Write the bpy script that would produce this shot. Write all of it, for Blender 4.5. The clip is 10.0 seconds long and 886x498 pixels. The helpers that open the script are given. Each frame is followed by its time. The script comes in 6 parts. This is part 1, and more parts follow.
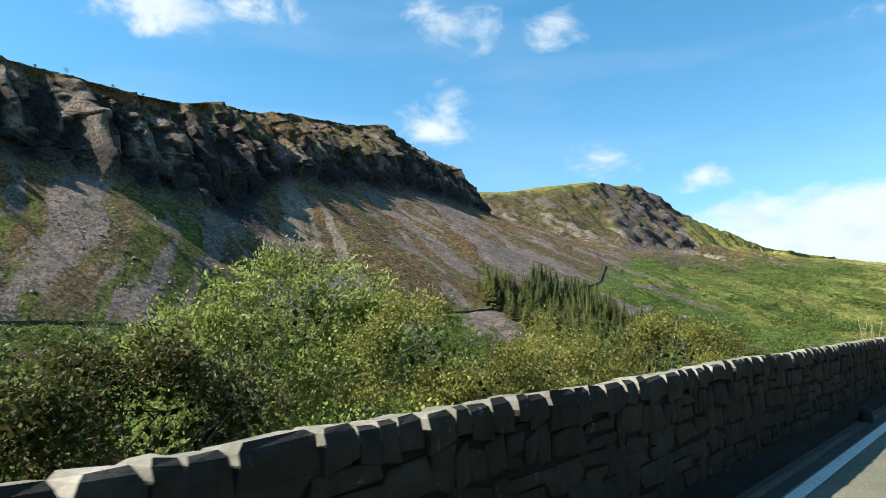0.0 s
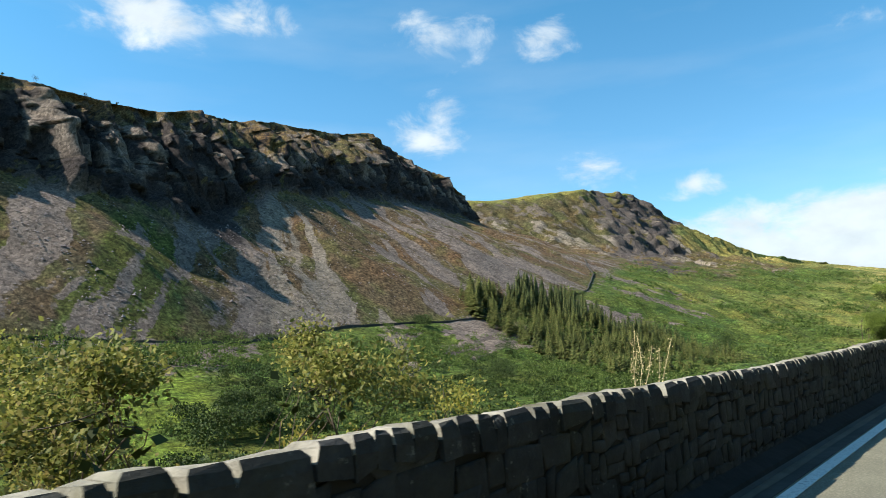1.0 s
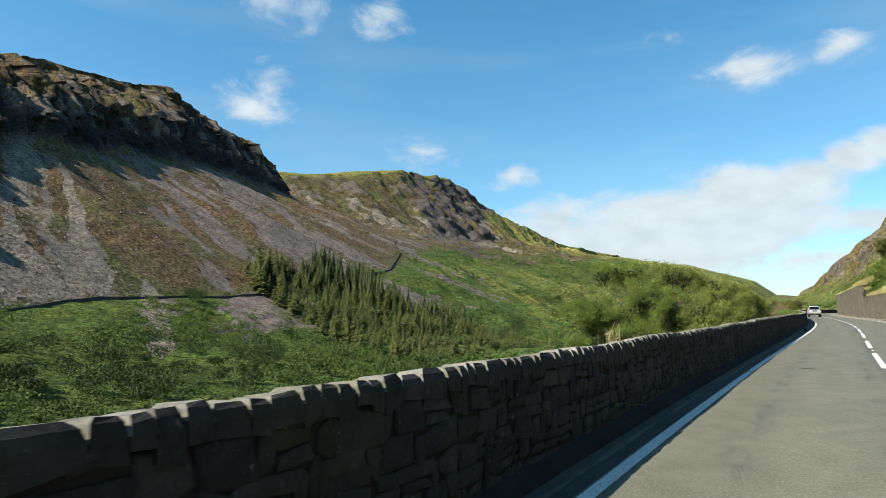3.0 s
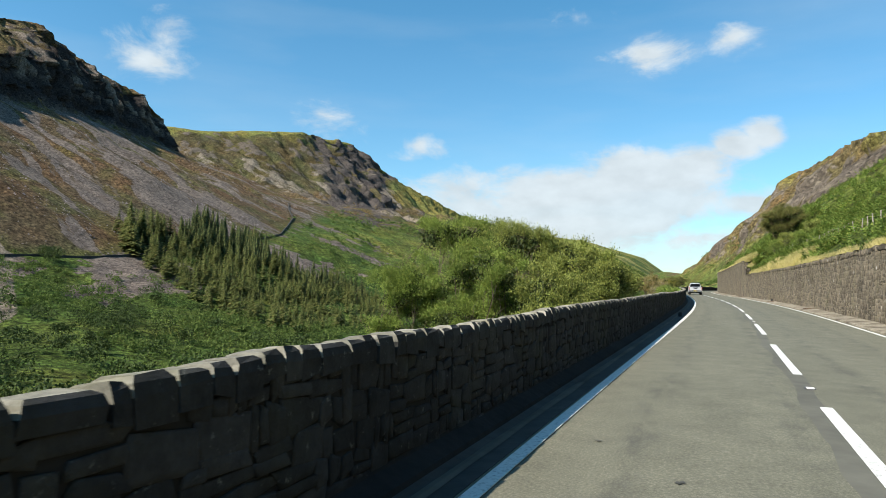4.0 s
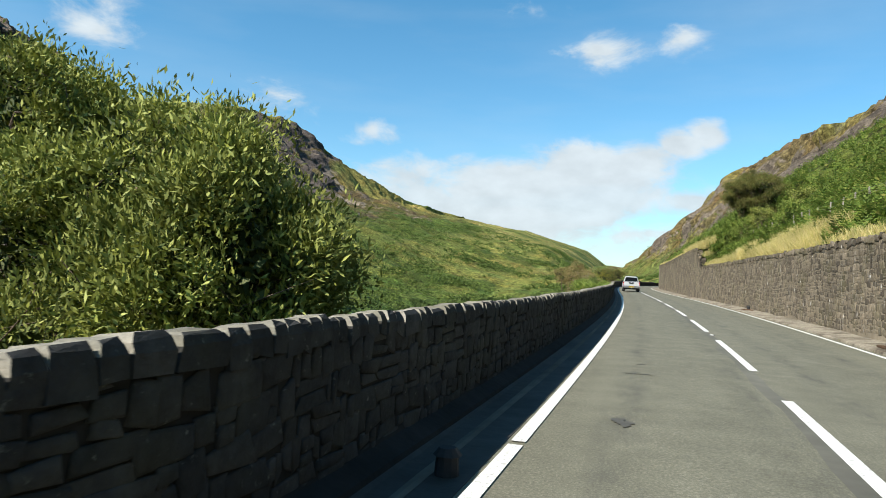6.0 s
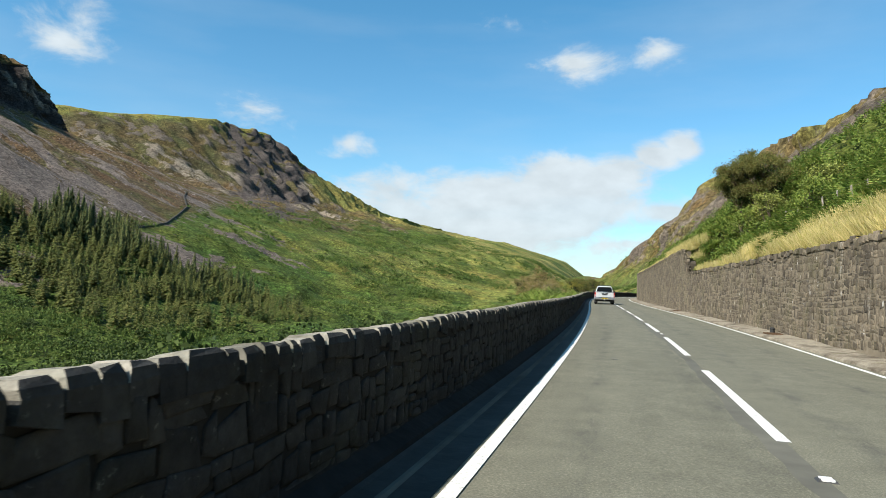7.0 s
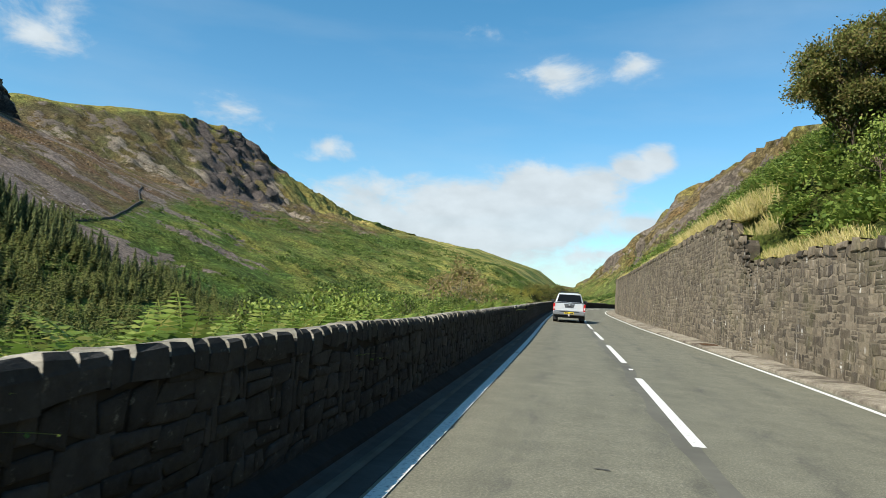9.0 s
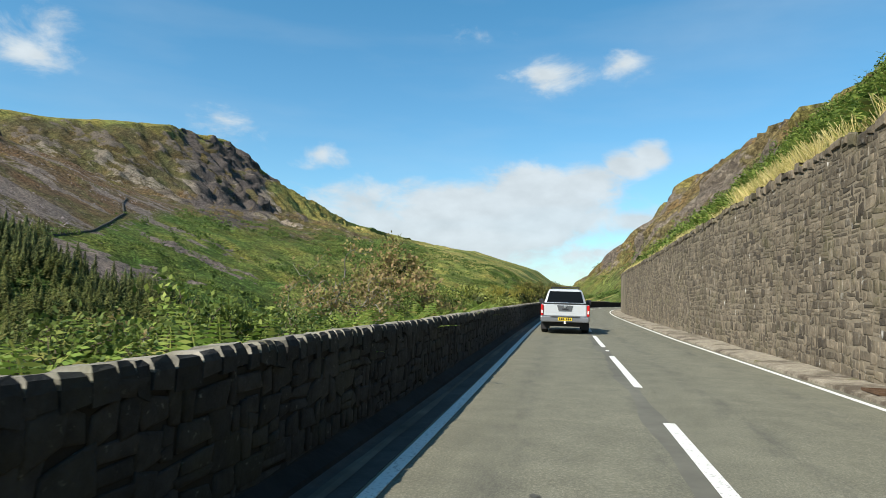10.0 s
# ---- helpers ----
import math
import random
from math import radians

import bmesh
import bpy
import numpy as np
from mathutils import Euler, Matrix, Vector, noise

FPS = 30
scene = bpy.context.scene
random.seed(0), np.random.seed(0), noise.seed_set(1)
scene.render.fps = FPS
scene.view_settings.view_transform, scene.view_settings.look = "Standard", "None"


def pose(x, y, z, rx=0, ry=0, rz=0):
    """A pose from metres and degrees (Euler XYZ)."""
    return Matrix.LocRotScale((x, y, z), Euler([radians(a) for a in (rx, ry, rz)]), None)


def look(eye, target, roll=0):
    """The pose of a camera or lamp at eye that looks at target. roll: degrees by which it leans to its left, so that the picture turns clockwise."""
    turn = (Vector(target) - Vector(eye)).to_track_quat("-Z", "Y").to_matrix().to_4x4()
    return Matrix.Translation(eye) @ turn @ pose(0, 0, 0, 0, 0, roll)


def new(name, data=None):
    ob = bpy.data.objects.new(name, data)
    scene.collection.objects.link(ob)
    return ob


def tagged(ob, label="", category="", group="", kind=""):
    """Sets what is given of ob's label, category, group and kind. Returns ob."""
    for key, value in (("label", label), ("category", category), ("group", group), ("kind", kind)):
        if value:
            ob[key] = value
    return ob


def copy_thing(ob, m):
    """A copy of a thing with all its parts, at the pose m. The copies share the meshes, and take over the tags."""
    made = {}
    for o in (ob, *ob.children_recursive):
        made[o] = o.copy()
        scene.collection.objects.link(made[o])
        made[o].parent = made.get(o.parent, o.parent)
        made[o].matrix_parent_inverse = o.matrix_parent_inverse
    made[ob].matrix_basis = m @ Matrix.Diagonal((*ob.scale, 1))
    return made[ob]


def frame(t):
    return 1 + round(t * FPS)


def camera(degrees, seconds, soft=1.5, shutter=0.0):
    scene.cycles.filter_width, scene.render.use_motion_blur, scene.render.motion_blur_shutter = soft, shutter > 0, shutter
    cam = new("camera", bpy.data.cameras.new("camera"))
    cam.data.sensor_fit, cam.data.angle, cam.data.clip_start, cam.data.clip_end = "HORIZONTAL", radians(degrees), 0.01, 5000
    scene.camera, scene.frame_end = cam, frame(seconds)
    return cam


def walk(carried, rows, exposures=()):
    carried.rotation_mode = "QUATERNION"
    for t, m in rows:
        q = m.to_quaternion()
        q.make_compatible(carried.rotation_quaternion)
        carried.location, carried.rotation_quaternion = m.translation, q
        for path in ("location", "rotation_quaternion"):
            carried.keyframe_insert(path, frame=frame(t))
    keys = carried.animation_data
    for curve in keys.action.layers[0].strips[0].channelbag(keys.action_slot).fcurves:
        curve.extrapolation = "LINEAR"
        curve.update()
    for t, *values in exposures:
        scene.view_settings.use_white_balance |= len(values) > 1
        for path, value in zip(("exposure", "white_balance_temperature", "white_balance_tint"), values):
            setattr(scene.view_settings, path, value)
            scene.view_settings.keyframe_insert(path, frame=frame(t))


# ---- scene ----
cam = camera(65.4, 10.0, soft=0.65, shutter=0.03)
EYE_Z = 1.36
PATH = [
    (0.0, 0.091, -0.0, 96.42, 1.47, 42.99),
    (0.5, -0.143, 6.07, 97.1, 2.31, 42.99),
    (1.0, -0.342, 12.29, 97.22, 2.13, 42.62),
    (1.5, -0.638, 18.88, 97.26, 2.41, 39.04),
    (2.0, -1.016, 25.96, 96.29, 2.71, 34.76),
    (3.5, -1.25, 50.45, 94.33, -0.62, 23.62),
    (4.0, -0.997, 57.7, 92.66, -1.03, 19.7),
    (4.5, -0.873, 64.72, 91.7, -1.15, 19.2),
    (5.0, -0.62, 71.66, 91.49, -1.31, 18.28),
    (5.5, -0.48, 78.48, 91.48, -2.69, 16.71),
    (6.0, -0.28, 85.37, 91.74, -3.0, 15.3),
    (7.5, 0.39, 105.54, 93.2, -2.42, 12.65),
    (8.0, 0.495, 111.96, 93.24, -2.82, 11.69),
    (8.5, 0.54, 118.49, 93.36, -2.56, 11.69),
    (9.0, 0.51, 125.19, 93.51, -3.67, 11.51),
    (9.5, 0.5, 132.07, 93.48, -2.66, 11.45),
    (10.0, 0.362, 139.16, 93.81, -1.63, 11.4),
]

walk(cam, [(t, pose(x, y, EYE_Z, a, b, c)) for t, x, y, a, b, c in PATH],
     exposures=[(0.0, 1.12), (1.0, 1.06), (2.0, 0.92), (3.5, 0.80), (6.0, 0.81), (10.0, 0.71)])

# ---- sky and sun ----
SUN_FROM = Vector((-0.66, -0.75, 0.0)).normalized()
SUN_UP = radians(42.5)
world = bpy.data.worlds.new("sky")
scene.world = world
world.use_nodes = True


def build_sky():
    nt = world.node_tree
    nt.nodes.clear()
    N, L = nt.nodes.new, nt.links.new
    out = N("ShaderNodeOutputWorld")
    sky = N("ShaderNodeTexSky")
    sky.sky_type = 'NISHITA'
    sky.sun_disc = False
    sky.sun_elevation = SUN_UP
    sky.sun_rotation = math.atan2(SUN_FROM.x, SUN_FROM.y)
    sky.altitude = 200
    sky.air_density, sky.dust_density, sky.ozone_density = 1.0, 0.4, 1.0
    bg = N("ShaderNodeBackground")
    bg.inputs[1].default_value = SKY_STRENGTH
    tint = N("ShaderNodeVectorMath")
    tint.operation = 'MULTIPLY'
    L(sky.outputs[0], tint.inputs[0])
    L(tint.outputs[0], bg.inputs[0])

    def math_node(op, a, b=None, c=None):
        n = N("ShaderNodeMath")
        n.operation = op
        for i, v in enumerate((a, b, c)):
            if v is None:
                continue
            if isinstance(v, (int, float)):
                n.inputs[i].default_value = v
            else:
                L(v, n.inputs[i])
        return n.outputs[0]

    tc = N("ShaderNodeTexCoord")
    sep = N("ShaderNodeSeparateXYZ")
    L(tc.outputs["Generated"], sep.inputs[0])
    az = math_node('ARCTAN2', sep.outputs[0], sep.outputs[1])
    el = math_node('ARCSINE', sep.outputs[2])
    # clear blue overhead, milkier towards the horizon
    balance = N("ShaderNodeValToRGB")
    balance.color_ramp.elements[0].position, balance.color_ramp.elements[0].color = 0.0, (0.70, 0.95, 1.07, 1)
    balance.color_ramp.elements[1].position, balance.color_ramp.elements[1].color = 1.0, (0.42, 0.97, 1.10, 1)
    L(math_node('MULTIPLY', el, 1 / radians(26)), balance.inputs[0])
    L(balance.outputs[0], tint.inputs[1])
    n1 = N("ShaderNodeTexNoise")
    n1.inputs["Scale"].default_value = 11
    n1.inputs["Detail"].default_value = 9
    n1.inputs["Roughness"].default_value = 0.6
    n1.inputs["Distortion"].default_value = 0.35
    mp = N("ShaderNodeMapping")
    mp.inputs["Scale"].default_value = (1, 1, 1.8)
    L(tc.outputs["Generated"], mp.inputs[0])
    L(mp.outputs[0], n1.inputs["Vector"])
    grain = n1.outputs[0]
    # clouds: azimuth, elevation, half width, half height (degrees), fullness
    clouds = CLOUDS
    best = None
    for a, e, w, h, k in clouds:
        dx = math_node('MULTIPLY', math_node('SUBTRACT', az, radians(a)), 1 / radians(w))
        dy = math_node('MULTIPLY', math_node('SUBTRACT', el, radians(e)), 1 / radians(h))
        r = math_node('SQRT', math_node('ADD', math_node('MULTIPLY', dx, dx), math_node('MULTIPLY', dy, dy)))
        v = math_node('MULTIPLY_ADD', r, -1.0 * k, k)
        best = v if best is None else math_node('MAXIMUM', best, v)
    # thin streaks everywhere, faint
    n2 = N("ShaderNodeTexNoise")
    n2.inputs["Scale"].default_value = 2.2
    n2.inputs["Detail"].default_value = 6
    mp2 = N("ShaderNodeMapping")
    mp2.inputs["Rotation"].default_value = (0, 0.5, 0.3)
    mp2.inputs["Scale"].default_value = (1, 1, 5)
    L(tc.outputs["Generated"], mp2.inputs[0])
    L(mp2.outputs[0], n2.inputs["Vector"])
    thin = math_node('MULTIPLY', math_node('MAXIMUM', math_node('SUBTRACT', n2.outputs[0], 0.5), 0.0), 0.55)
    v = math_node('ADD', math_node('MAXIMUM', best, -0.6), math_node('MULTIPLY', math_node('SUBTRACT', grain, 0.5), 2.9))
    ramp = N("ShaderNodeMapRange")
    ramp.interpolation_type = 'SMOOTHSTEP'
    ramp.inputs["From Min"].default_value = 0.0
    ramp.inputs["From Max"].default_value = 0.95
    ramp.inputs["To Max"].default_value = 0.9
    L(v, ramp.inputs["Value"])
    fac = math_node('MINIMUM', math_node('ADD', ramp.outputs[0], thin), 0.95)
    white = N("ShaderNodeBackground")
    white.inputs[0].default_value = (0.85, 0.945, 1.0, 1)
    puff = N("ShaderNodeTexNoise")
    puff.inputs["Scale"].default_value = 22
    puff.inputs["Detail"].default_value = 5
    L(mp.outputs[0], puff.inputs["Vector"])
    L(math_node('MULTIPLY', math_node('MULTIPLY_ADD', puff.outputs[0], 0.42, 0.83), CLOUD_STRENGTH), white.inputs[1])
    mix = N("ShaderNodeMixShader")
    L(fac, mix.inputs[0])
    L(bg.outputs[0], mix.inputs[1])
    L(white.outputs[0], mix.inputs[2])
    L(mix.outputs[0], out.inputs[0])


SKY_STRENGTH = 0.092
CLOUD_STRENGTH = 0.47
CLOUDS = [
    (-66, 24.8, 6.5, 2.8, 1.2), (-59, 25.4, 4.2, 1.9, 0.8), (-43.4, 16.4, 3.2, 2.8, 1.1), (-42.6, 18.0, 2.4, 2.2, 0.8), (-41.6, 24.2, 4.4, 2.3, 0.75), (-33.2, 23.3, 2.8, 1.7, 0.6),
    (-29.4, 12.7, 3.2, 2.0, 0.6), (-22.1, 11.2, 3.0, 1.1, 0.65), (-2.9, 18.0, 3.9, 1.6, 1.0), (-8.6, 21.0, 2.8, 1.4, 0.6), (3.0, 18.6, 1.9, 1.2, 0.5),
    (-14, 4.6, 19, 4.2, 1.7), (-8, 6.6, 15, 3.6, 1.9), (-3.0, 8.6, 8.5, 2.6, 1.8), (-16, 7.2, 10, 2.4, 1.1), (5.4, 11.4, 2.0, 1.6, 1.5), (3.4, 10.6, 2.6, 1.4, 1.5), (0.5, 9.6, 4.2, 1.8, 1.6), (4.6, 6.3, 4.4, 1.5, 1.5), (-24, 5.4, 8, 2.2, 1.1), (2, 3.6, 9, 1.6, 1.0),
    (60, 24, 16, 4, 0.9), (120, 30, 20, 5, 0.9), (-140, 28, 18, 5, 0.9), (170, 18, 20, 4, 1.0),
]
build_sky()
sun = new("sun", bpy.data.lights.new("sun", 'SUN'))
sun.data.energy, sun.data.angle, sun.data.color = 5.0, radians(0.53), (1.0, 0.93, 0.82)
sun.matrix_world = look((0, 0, 300), Vector((0, 0, 300)) - (SUN_FROM * math.cos(SUN_UP) + Vector((0, 0, math.sin(SUN_UP)))))

# ---- noise on arrays ----
def lattice(ix, iy, iz, seed):
    n = (ix.astype(np.int64) * 374761393 + iy.astype(np.int64) * 668265263 + iz.astype(np.int64) * 2147483647 + seed * 1274126177) & 0x7FFFFFFF
    n = ((n ^ (n >> 13)) * 1274126177) & 0x7FFFFFFF
    n = ((n ^ (n >> 16)) * 668265263) & 0x7FFFFFFF
    return (n ^ (n >> 15)) % 65536 / 65535.0


def vnoise(x, y, z=0.0, seed=0):
    x, y, z = np.broadcast_arrays(np.asarray(x, float), np.asarray(y, float), np.asarray(z, float))
    fx, fy, fz = np.floor(x), np.floor(y), np.floor(z)
    ix, iy, iz = fx.astype(int), fy.astype(int), fz.astype(int)
    u, v, w = x - fx, y - fy, z - fz
    u, v, w = u * u * (3 - 2 * u), v * v * (3 - 2 * v), w * w * (3 - 2 * w)
    r = 0.0
    for a in (0, 1):
        for b in (0, 1):
            for c in (0, 1):
                r = r + lattice(ix + a, iy + b, iz + c, seed) * (u if a else 1 - u) * (v if b else 1 - v) * (w if c else 1 - w)
    return r * 2 - 1


def fbm(x, y, z=0.0, seed=0, octaves=4, gain=0.5):
    s, a, f, tot = 0.0, 1.0, 1.0, 0.0
    for k in range(octaves):
        s = s + a * vnoise(np.asarray(x) * f, np.asarray(y) * f, np.asarray(z) * f, seed + k * 17)
        tot += a
        a, f = a * gain, f * 2.03
    return s / tot


def smooth(a, b, v):
    t = np.clip((np.asarray(v, float) - a) / (b - a), 0, 1)
    return t * t * (3 - 2 * t)


# ---- materials ----
class Mat:
    def __init__(self, name, rough=0.8, spec=0.3, metal=0.0):
        self.m = bpy.data.materials.new(name)
        self.m.use_nodes = True
        self.nt = self.m.node_tree
        self.b = self.nt.nodes["Principled BSDF"]
        self.b.inputs["Roughness"].default_value = rough
        self.b.inputs["Specular IOR Level"].default_value = spec
        self.b.inputs["Metallic"].default_value = metal
        self.coord = None

    def node(self, kind, **inputs):
        n = self.nt.nodes.new(kind)
        for k, v in inputs.items():
            k = k.replace("_", " ")
            if hasattr(v, "is_linked"):
                self.nt.links.new(v, n.inputs[k])
            else:
                n.inputs[k].default_value = v
        return n

    def link(self, a, b):
        self.nt.links.new(a, b)

    def pos(self, kind="Object"):
        if kind == "World":
            return self.node("ShaderNodeNewGeometry").outputs["Position"]
        return self.node("ShaderNodeTexCoord").outputs[kind]

    def noise(self, scale, detail=4, rough=0.55, vec=None, stretch=None):
        vec = vec or self.pos("World")
        if stretch:
            mp = self.node("ShaderNodeMapping", Vector=vec)
            mp.inputs["Scale"].default_value = stretch
            vec = mp.outputs[0]
        return self.node("ShaderNodeTexNoise", Vector=vec, Scale=scale, Detail=detail, Roughness=rough).outputs[0]

    def voronoi(self, scale, feature='F1', vec=None, out=0):
        n = self.node("ShaderNodeTexVoronoi", Vector=vec or self.pos("World"), Scale=scale)
        n.feature = feature
        return n.outputs[out]

    def ramp(self, fac, stops):
        n = self.node("ShaderNodeValToRGB", Fac=fac)
        e = n.color_ramp.elements
        while len(e) < len(stops):
            e.new(0.5)
        for k, (p, c) in enumerate(stops):
            e[k].position = p
            e[k].color = (*c, 1) if len(c) == 3 else c
        return n.outputs[0]

    def grey(self, fac, lo, hi, a=0.3, b=0.7):
        n = self.node("ShaderNodeMapRange", Value=fac)
        n.inputs["From Min"].default_value, n.inputs["From Max"].default_value = a, b
        n.inputs["To Min"].default_value, n.inputs["To Max"].default_value = lo, hi
        return n.outputs[0]

    def mul(self, col, val):
        n = self.nt.nodes.new("ShaderNodeVectorMath")
        n.operation = 'MULTIPLY'
        self.link(col, n.inputs[0])
        self.link(val, n.inputs[1])
        return n.outputs[0]

    def mix(self, fac, a, b):
        n = self.nt.nodes.new("ShaderNodeMix")
        n.data_type = 'RGBA'
        for v, i in ((fac, 0), (a, 6), (b, 7)):
            if isinstance(v, (int, float)):
                n.inputs[i].default_value = v
            elif isinstance(v, tuple):
                n.inputs[i].default_value = (*v, 1)
            else:
                self.link(v, n.inputs[i])
        return n.outputs[2]

    def bump(self, height, strength, dist):
        n = self.node("ShaderNodeBump", Strength=strength, Distance=dist, Height=height)
        self.link(n.outputs[0], self.b.inputs["Normal"])

    def base(self, col):
        if isinstance(col, tuple):
            self.b.inputs["Base Color"].default_value = (*col, 1)
        else:
            self.link(col, self.b.inputs["Base Color"])
        return self

    def rough(self, v):
        self.link(v, self.b.inputs["Roughness"])
        return self


def mat_ground():
    m = Mat("hillside cover", 0.95, 0.1)

    def attribute(name, out):
        n = m.node("ShaderNodeAttribute")
        n.attribute_name = name
        return n.outputs[out]

    def total(a, b, op='ADD'):
        n = m.node("ShaderNodeMath")
        n.operation = op
        for i, v in enumerate((a, b)):
            if isinstance(v, float):
                n.inputs[i].default_value = v
            else:
                m.link(v, n.inputs[i])
        return n.outputs[0]

    # plants: tussocks, bushes' shade put into the colour between them, slow drifts of warmer and cooler green
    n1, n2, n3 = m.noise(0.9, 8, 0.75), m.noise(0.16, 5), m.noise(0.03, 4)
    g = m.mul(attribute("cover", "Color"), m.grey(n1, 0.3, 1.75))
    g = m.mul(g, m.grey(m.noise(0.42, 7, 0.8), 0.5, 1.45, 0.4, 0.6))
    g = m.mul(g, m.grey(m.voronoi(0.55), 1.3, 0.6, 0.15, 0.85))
    g = m.mul(g, m.grey(n2, 0.65, 1.35))
    g = m.mul(g, m.ramp(n3, [(0.35, (1.12, 0.98, 0.86)), (0.65, (0.9, 1.03, 1.0))]))
    # stones: blocks of unlike grey
    blocks = m.node("ShaderNodeTexVoronoi", Vector=m.pos("World"), Scale=0.75)
    r = m.mul(attribute("stone", "Color"), m.grey(blocks.outputs["Color"], 0.45, 1.6, 0.0, 1.0))
    r = m.mul(r, m.grey(m.noise(1.3, 8, 0.8), 0.35, 1.7))
    r = m.mul(r, m.grey(m.noise(0.1, 5, 0.6), 0.75, 1.25))
    # the edge between them frays along the fall of the slope and in patches
    fray = total(m.noise(1.0, 6, 0.6, attribute("fall", "Vector")), m.noise(0.16, 8, 0.7))
    edge_of = total(attribute("bare", "Fac"), total(total(fray, -1.0), 1.15, 'MULTIPLY'))
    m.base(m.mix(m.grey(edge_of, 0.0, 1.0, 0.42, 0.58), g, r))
    m.bump(m.noise(0.45, 9, 0.75), 1.0, 1.6)
    return m.m


def mat_asphalt():
    m = Mat("worn asphalt", 0.86, 0.25)
    fine = m.noise(48, 4, 0.8)
    mid = m.noise(2.2, 5)
    streak = m.noise(1.0, 4, 0.6, stretch=(1.3, 0.07, 1))
    c = m.ramp(fine, [(0.3, (0.080, 0.078, 0.056)), (0.52, (0.138, 0.134, 0.098)), (0.72, (0.24, 0.233, 0.175))])
    c = m.mul(c, m.grey(mid, 0.88, 1.12))
    c = m.mul(c, m.grey(streak, 0.90, 1.08))
    # darker, polished bands where wheels run
    at = m.node("ShaderNodeAttribute")
    at.attribute_name = "across"
    for mid in (0.78, 2.2, 3.3, 4.6):
        d = m.node("ShaderNodeMath")
        d.operation = 'SUBTRACT'
        m.link(at.outputs["Fac"], d.inputs[0])
        d.inputs[1].default_value = mid
        d2 = m.node("ShaderNodeMath")
        d2.operation = 'ABSOLUTE'
        m.link(d.outputs[0], d2.inputs[0])
        band = m.grey(d2.outputs[0], 1.0, 0.0, 0.02, 0.30)
        blot = m.grey(m.noise(1.0, 7, 0.75, stretch=(2.6, 0.8, 1)), 0.0, 0.8, 0.46, 0.68)
        f = m.node("ShaderNodeMath")
        f.operation = 'MULTIPLY'
        m.link(band, f.inputs[0])
        m.link(blot, f.inputs[1])
        c = m.mix(f.outputs[0], c, (0.062, 0.061, 0.052))
    wear = m.noise(0.45, 4, 0.6)
    c = m.mul(c, m.grey(wear, 0.93, 1.06))
    m.base(c)
    m.bump(fine, 0.35, 0.006)
    return m.m


def mat_stone(name, dark, mid, light, moss=0.0, streaks=False, lichen=0.75, spots=False):
    m = Mat(name, 0.9, 0.2)
    rnd = m.node("ShaderNodeObjectInfo").outputs["Random"]
    isl = m.node("ShaderNodeNewGeometry").outputs["Random Per Island"]
    r = m.node("ShaderNodeMath", )
    r.operation = 'ADD'
    m.link(rnd, r.inputs[0]); m.link(isl, r.inputs[1])
    fr = m.node("ShaderNodeMath")
    fr.operation = 'FRACT'
    m.link(r.outputs[0], fr.inputs[0])
    c = m.ramp(fr.outputs[0], [(0.0, dark), (0.5, mid), (1.0, light)])
    n = m.noise(7, 6, 0.7)
    c = m.mul(c, m.grey(n, 0.6, 1.4))
    c = m.mul(c, m.grey(m.noise(0.7, 3), 0.75, 1.25))
    lich = m.noise(16, 5, 0.7)
    c = m.mix(m.grey(lich, 0.0, lichen, 0.62, 0.72), c, (0.36, 0.36, 0.31))
    if moss:
        c = m.mix(m.grey(m.noise(1.1, 5, 0.65), 0.0, moss, 0.5, 0.66), c, (0.10, 0.10, 0.035))
    if streaks:
        s = m.noise(1.0, 6, 0.7, stretch=(5.0, 5.0, 1.1))
        c = m.mix(m.grey(s, 0.0, 0.75, 0.60, 0.70), c, (0.36, 0.33, 0.28))
        w = m.noise(1.0, 3, 0.6, stretch=(1.2, 1.2, 0.12))
        c = m.mix(m.grey(w, 0.0, 0.6, 0.60, 0.72), c, (0.05, 0.045, 0.042))
    if spots:
        # scattered white splashes of lime and lichen, longer than wide
        mp = m.node("ShaderNodeMapping", Vector=m.pos("World"))
        mp.inputs["Scale"].default_value = (1.5, 1.5, 0.85)
        c = m.mix(m.grey(m.voronoi(1.25, vec=mp.outputs[0]), 0.85, 0.0, 0.05, 0.11), c, (0.56, 0.54, 0.49))
    m.base(c)
    m.bump(m.noise(22, 6, 0.7), 0.7, 0.02)
    return m.m


def mat_leaf(name, cols, trans=0.35, rough=0.62):
    m = Mat(name, rough, 0.18)
    isl = m.node("ShaderNodeNewGeometry").outputs["Random Per Island"]
    k = len(cols) - 1
    c = m.ramp(isl, [(i / k, col) for i, col in enumerate(cols)])
    c = m.mul(c, m.grey(m.noise(0.8, 3), 0.7, 1.3))
    m.base(c)
    tr = m.node("ShaderNodeBsdfTranslucent", Color=c)
    mx = m.node("ShaderNodeMixShader", Fac=trans)
    m.link(m.b.outputs[0], mx.inputs[1]); m.link(tr.outputs[0], mx.inputs[2])
    m.link(mx.outputs[0], m.nt.nodes["Material Output"].inputs[0])
    return m.m


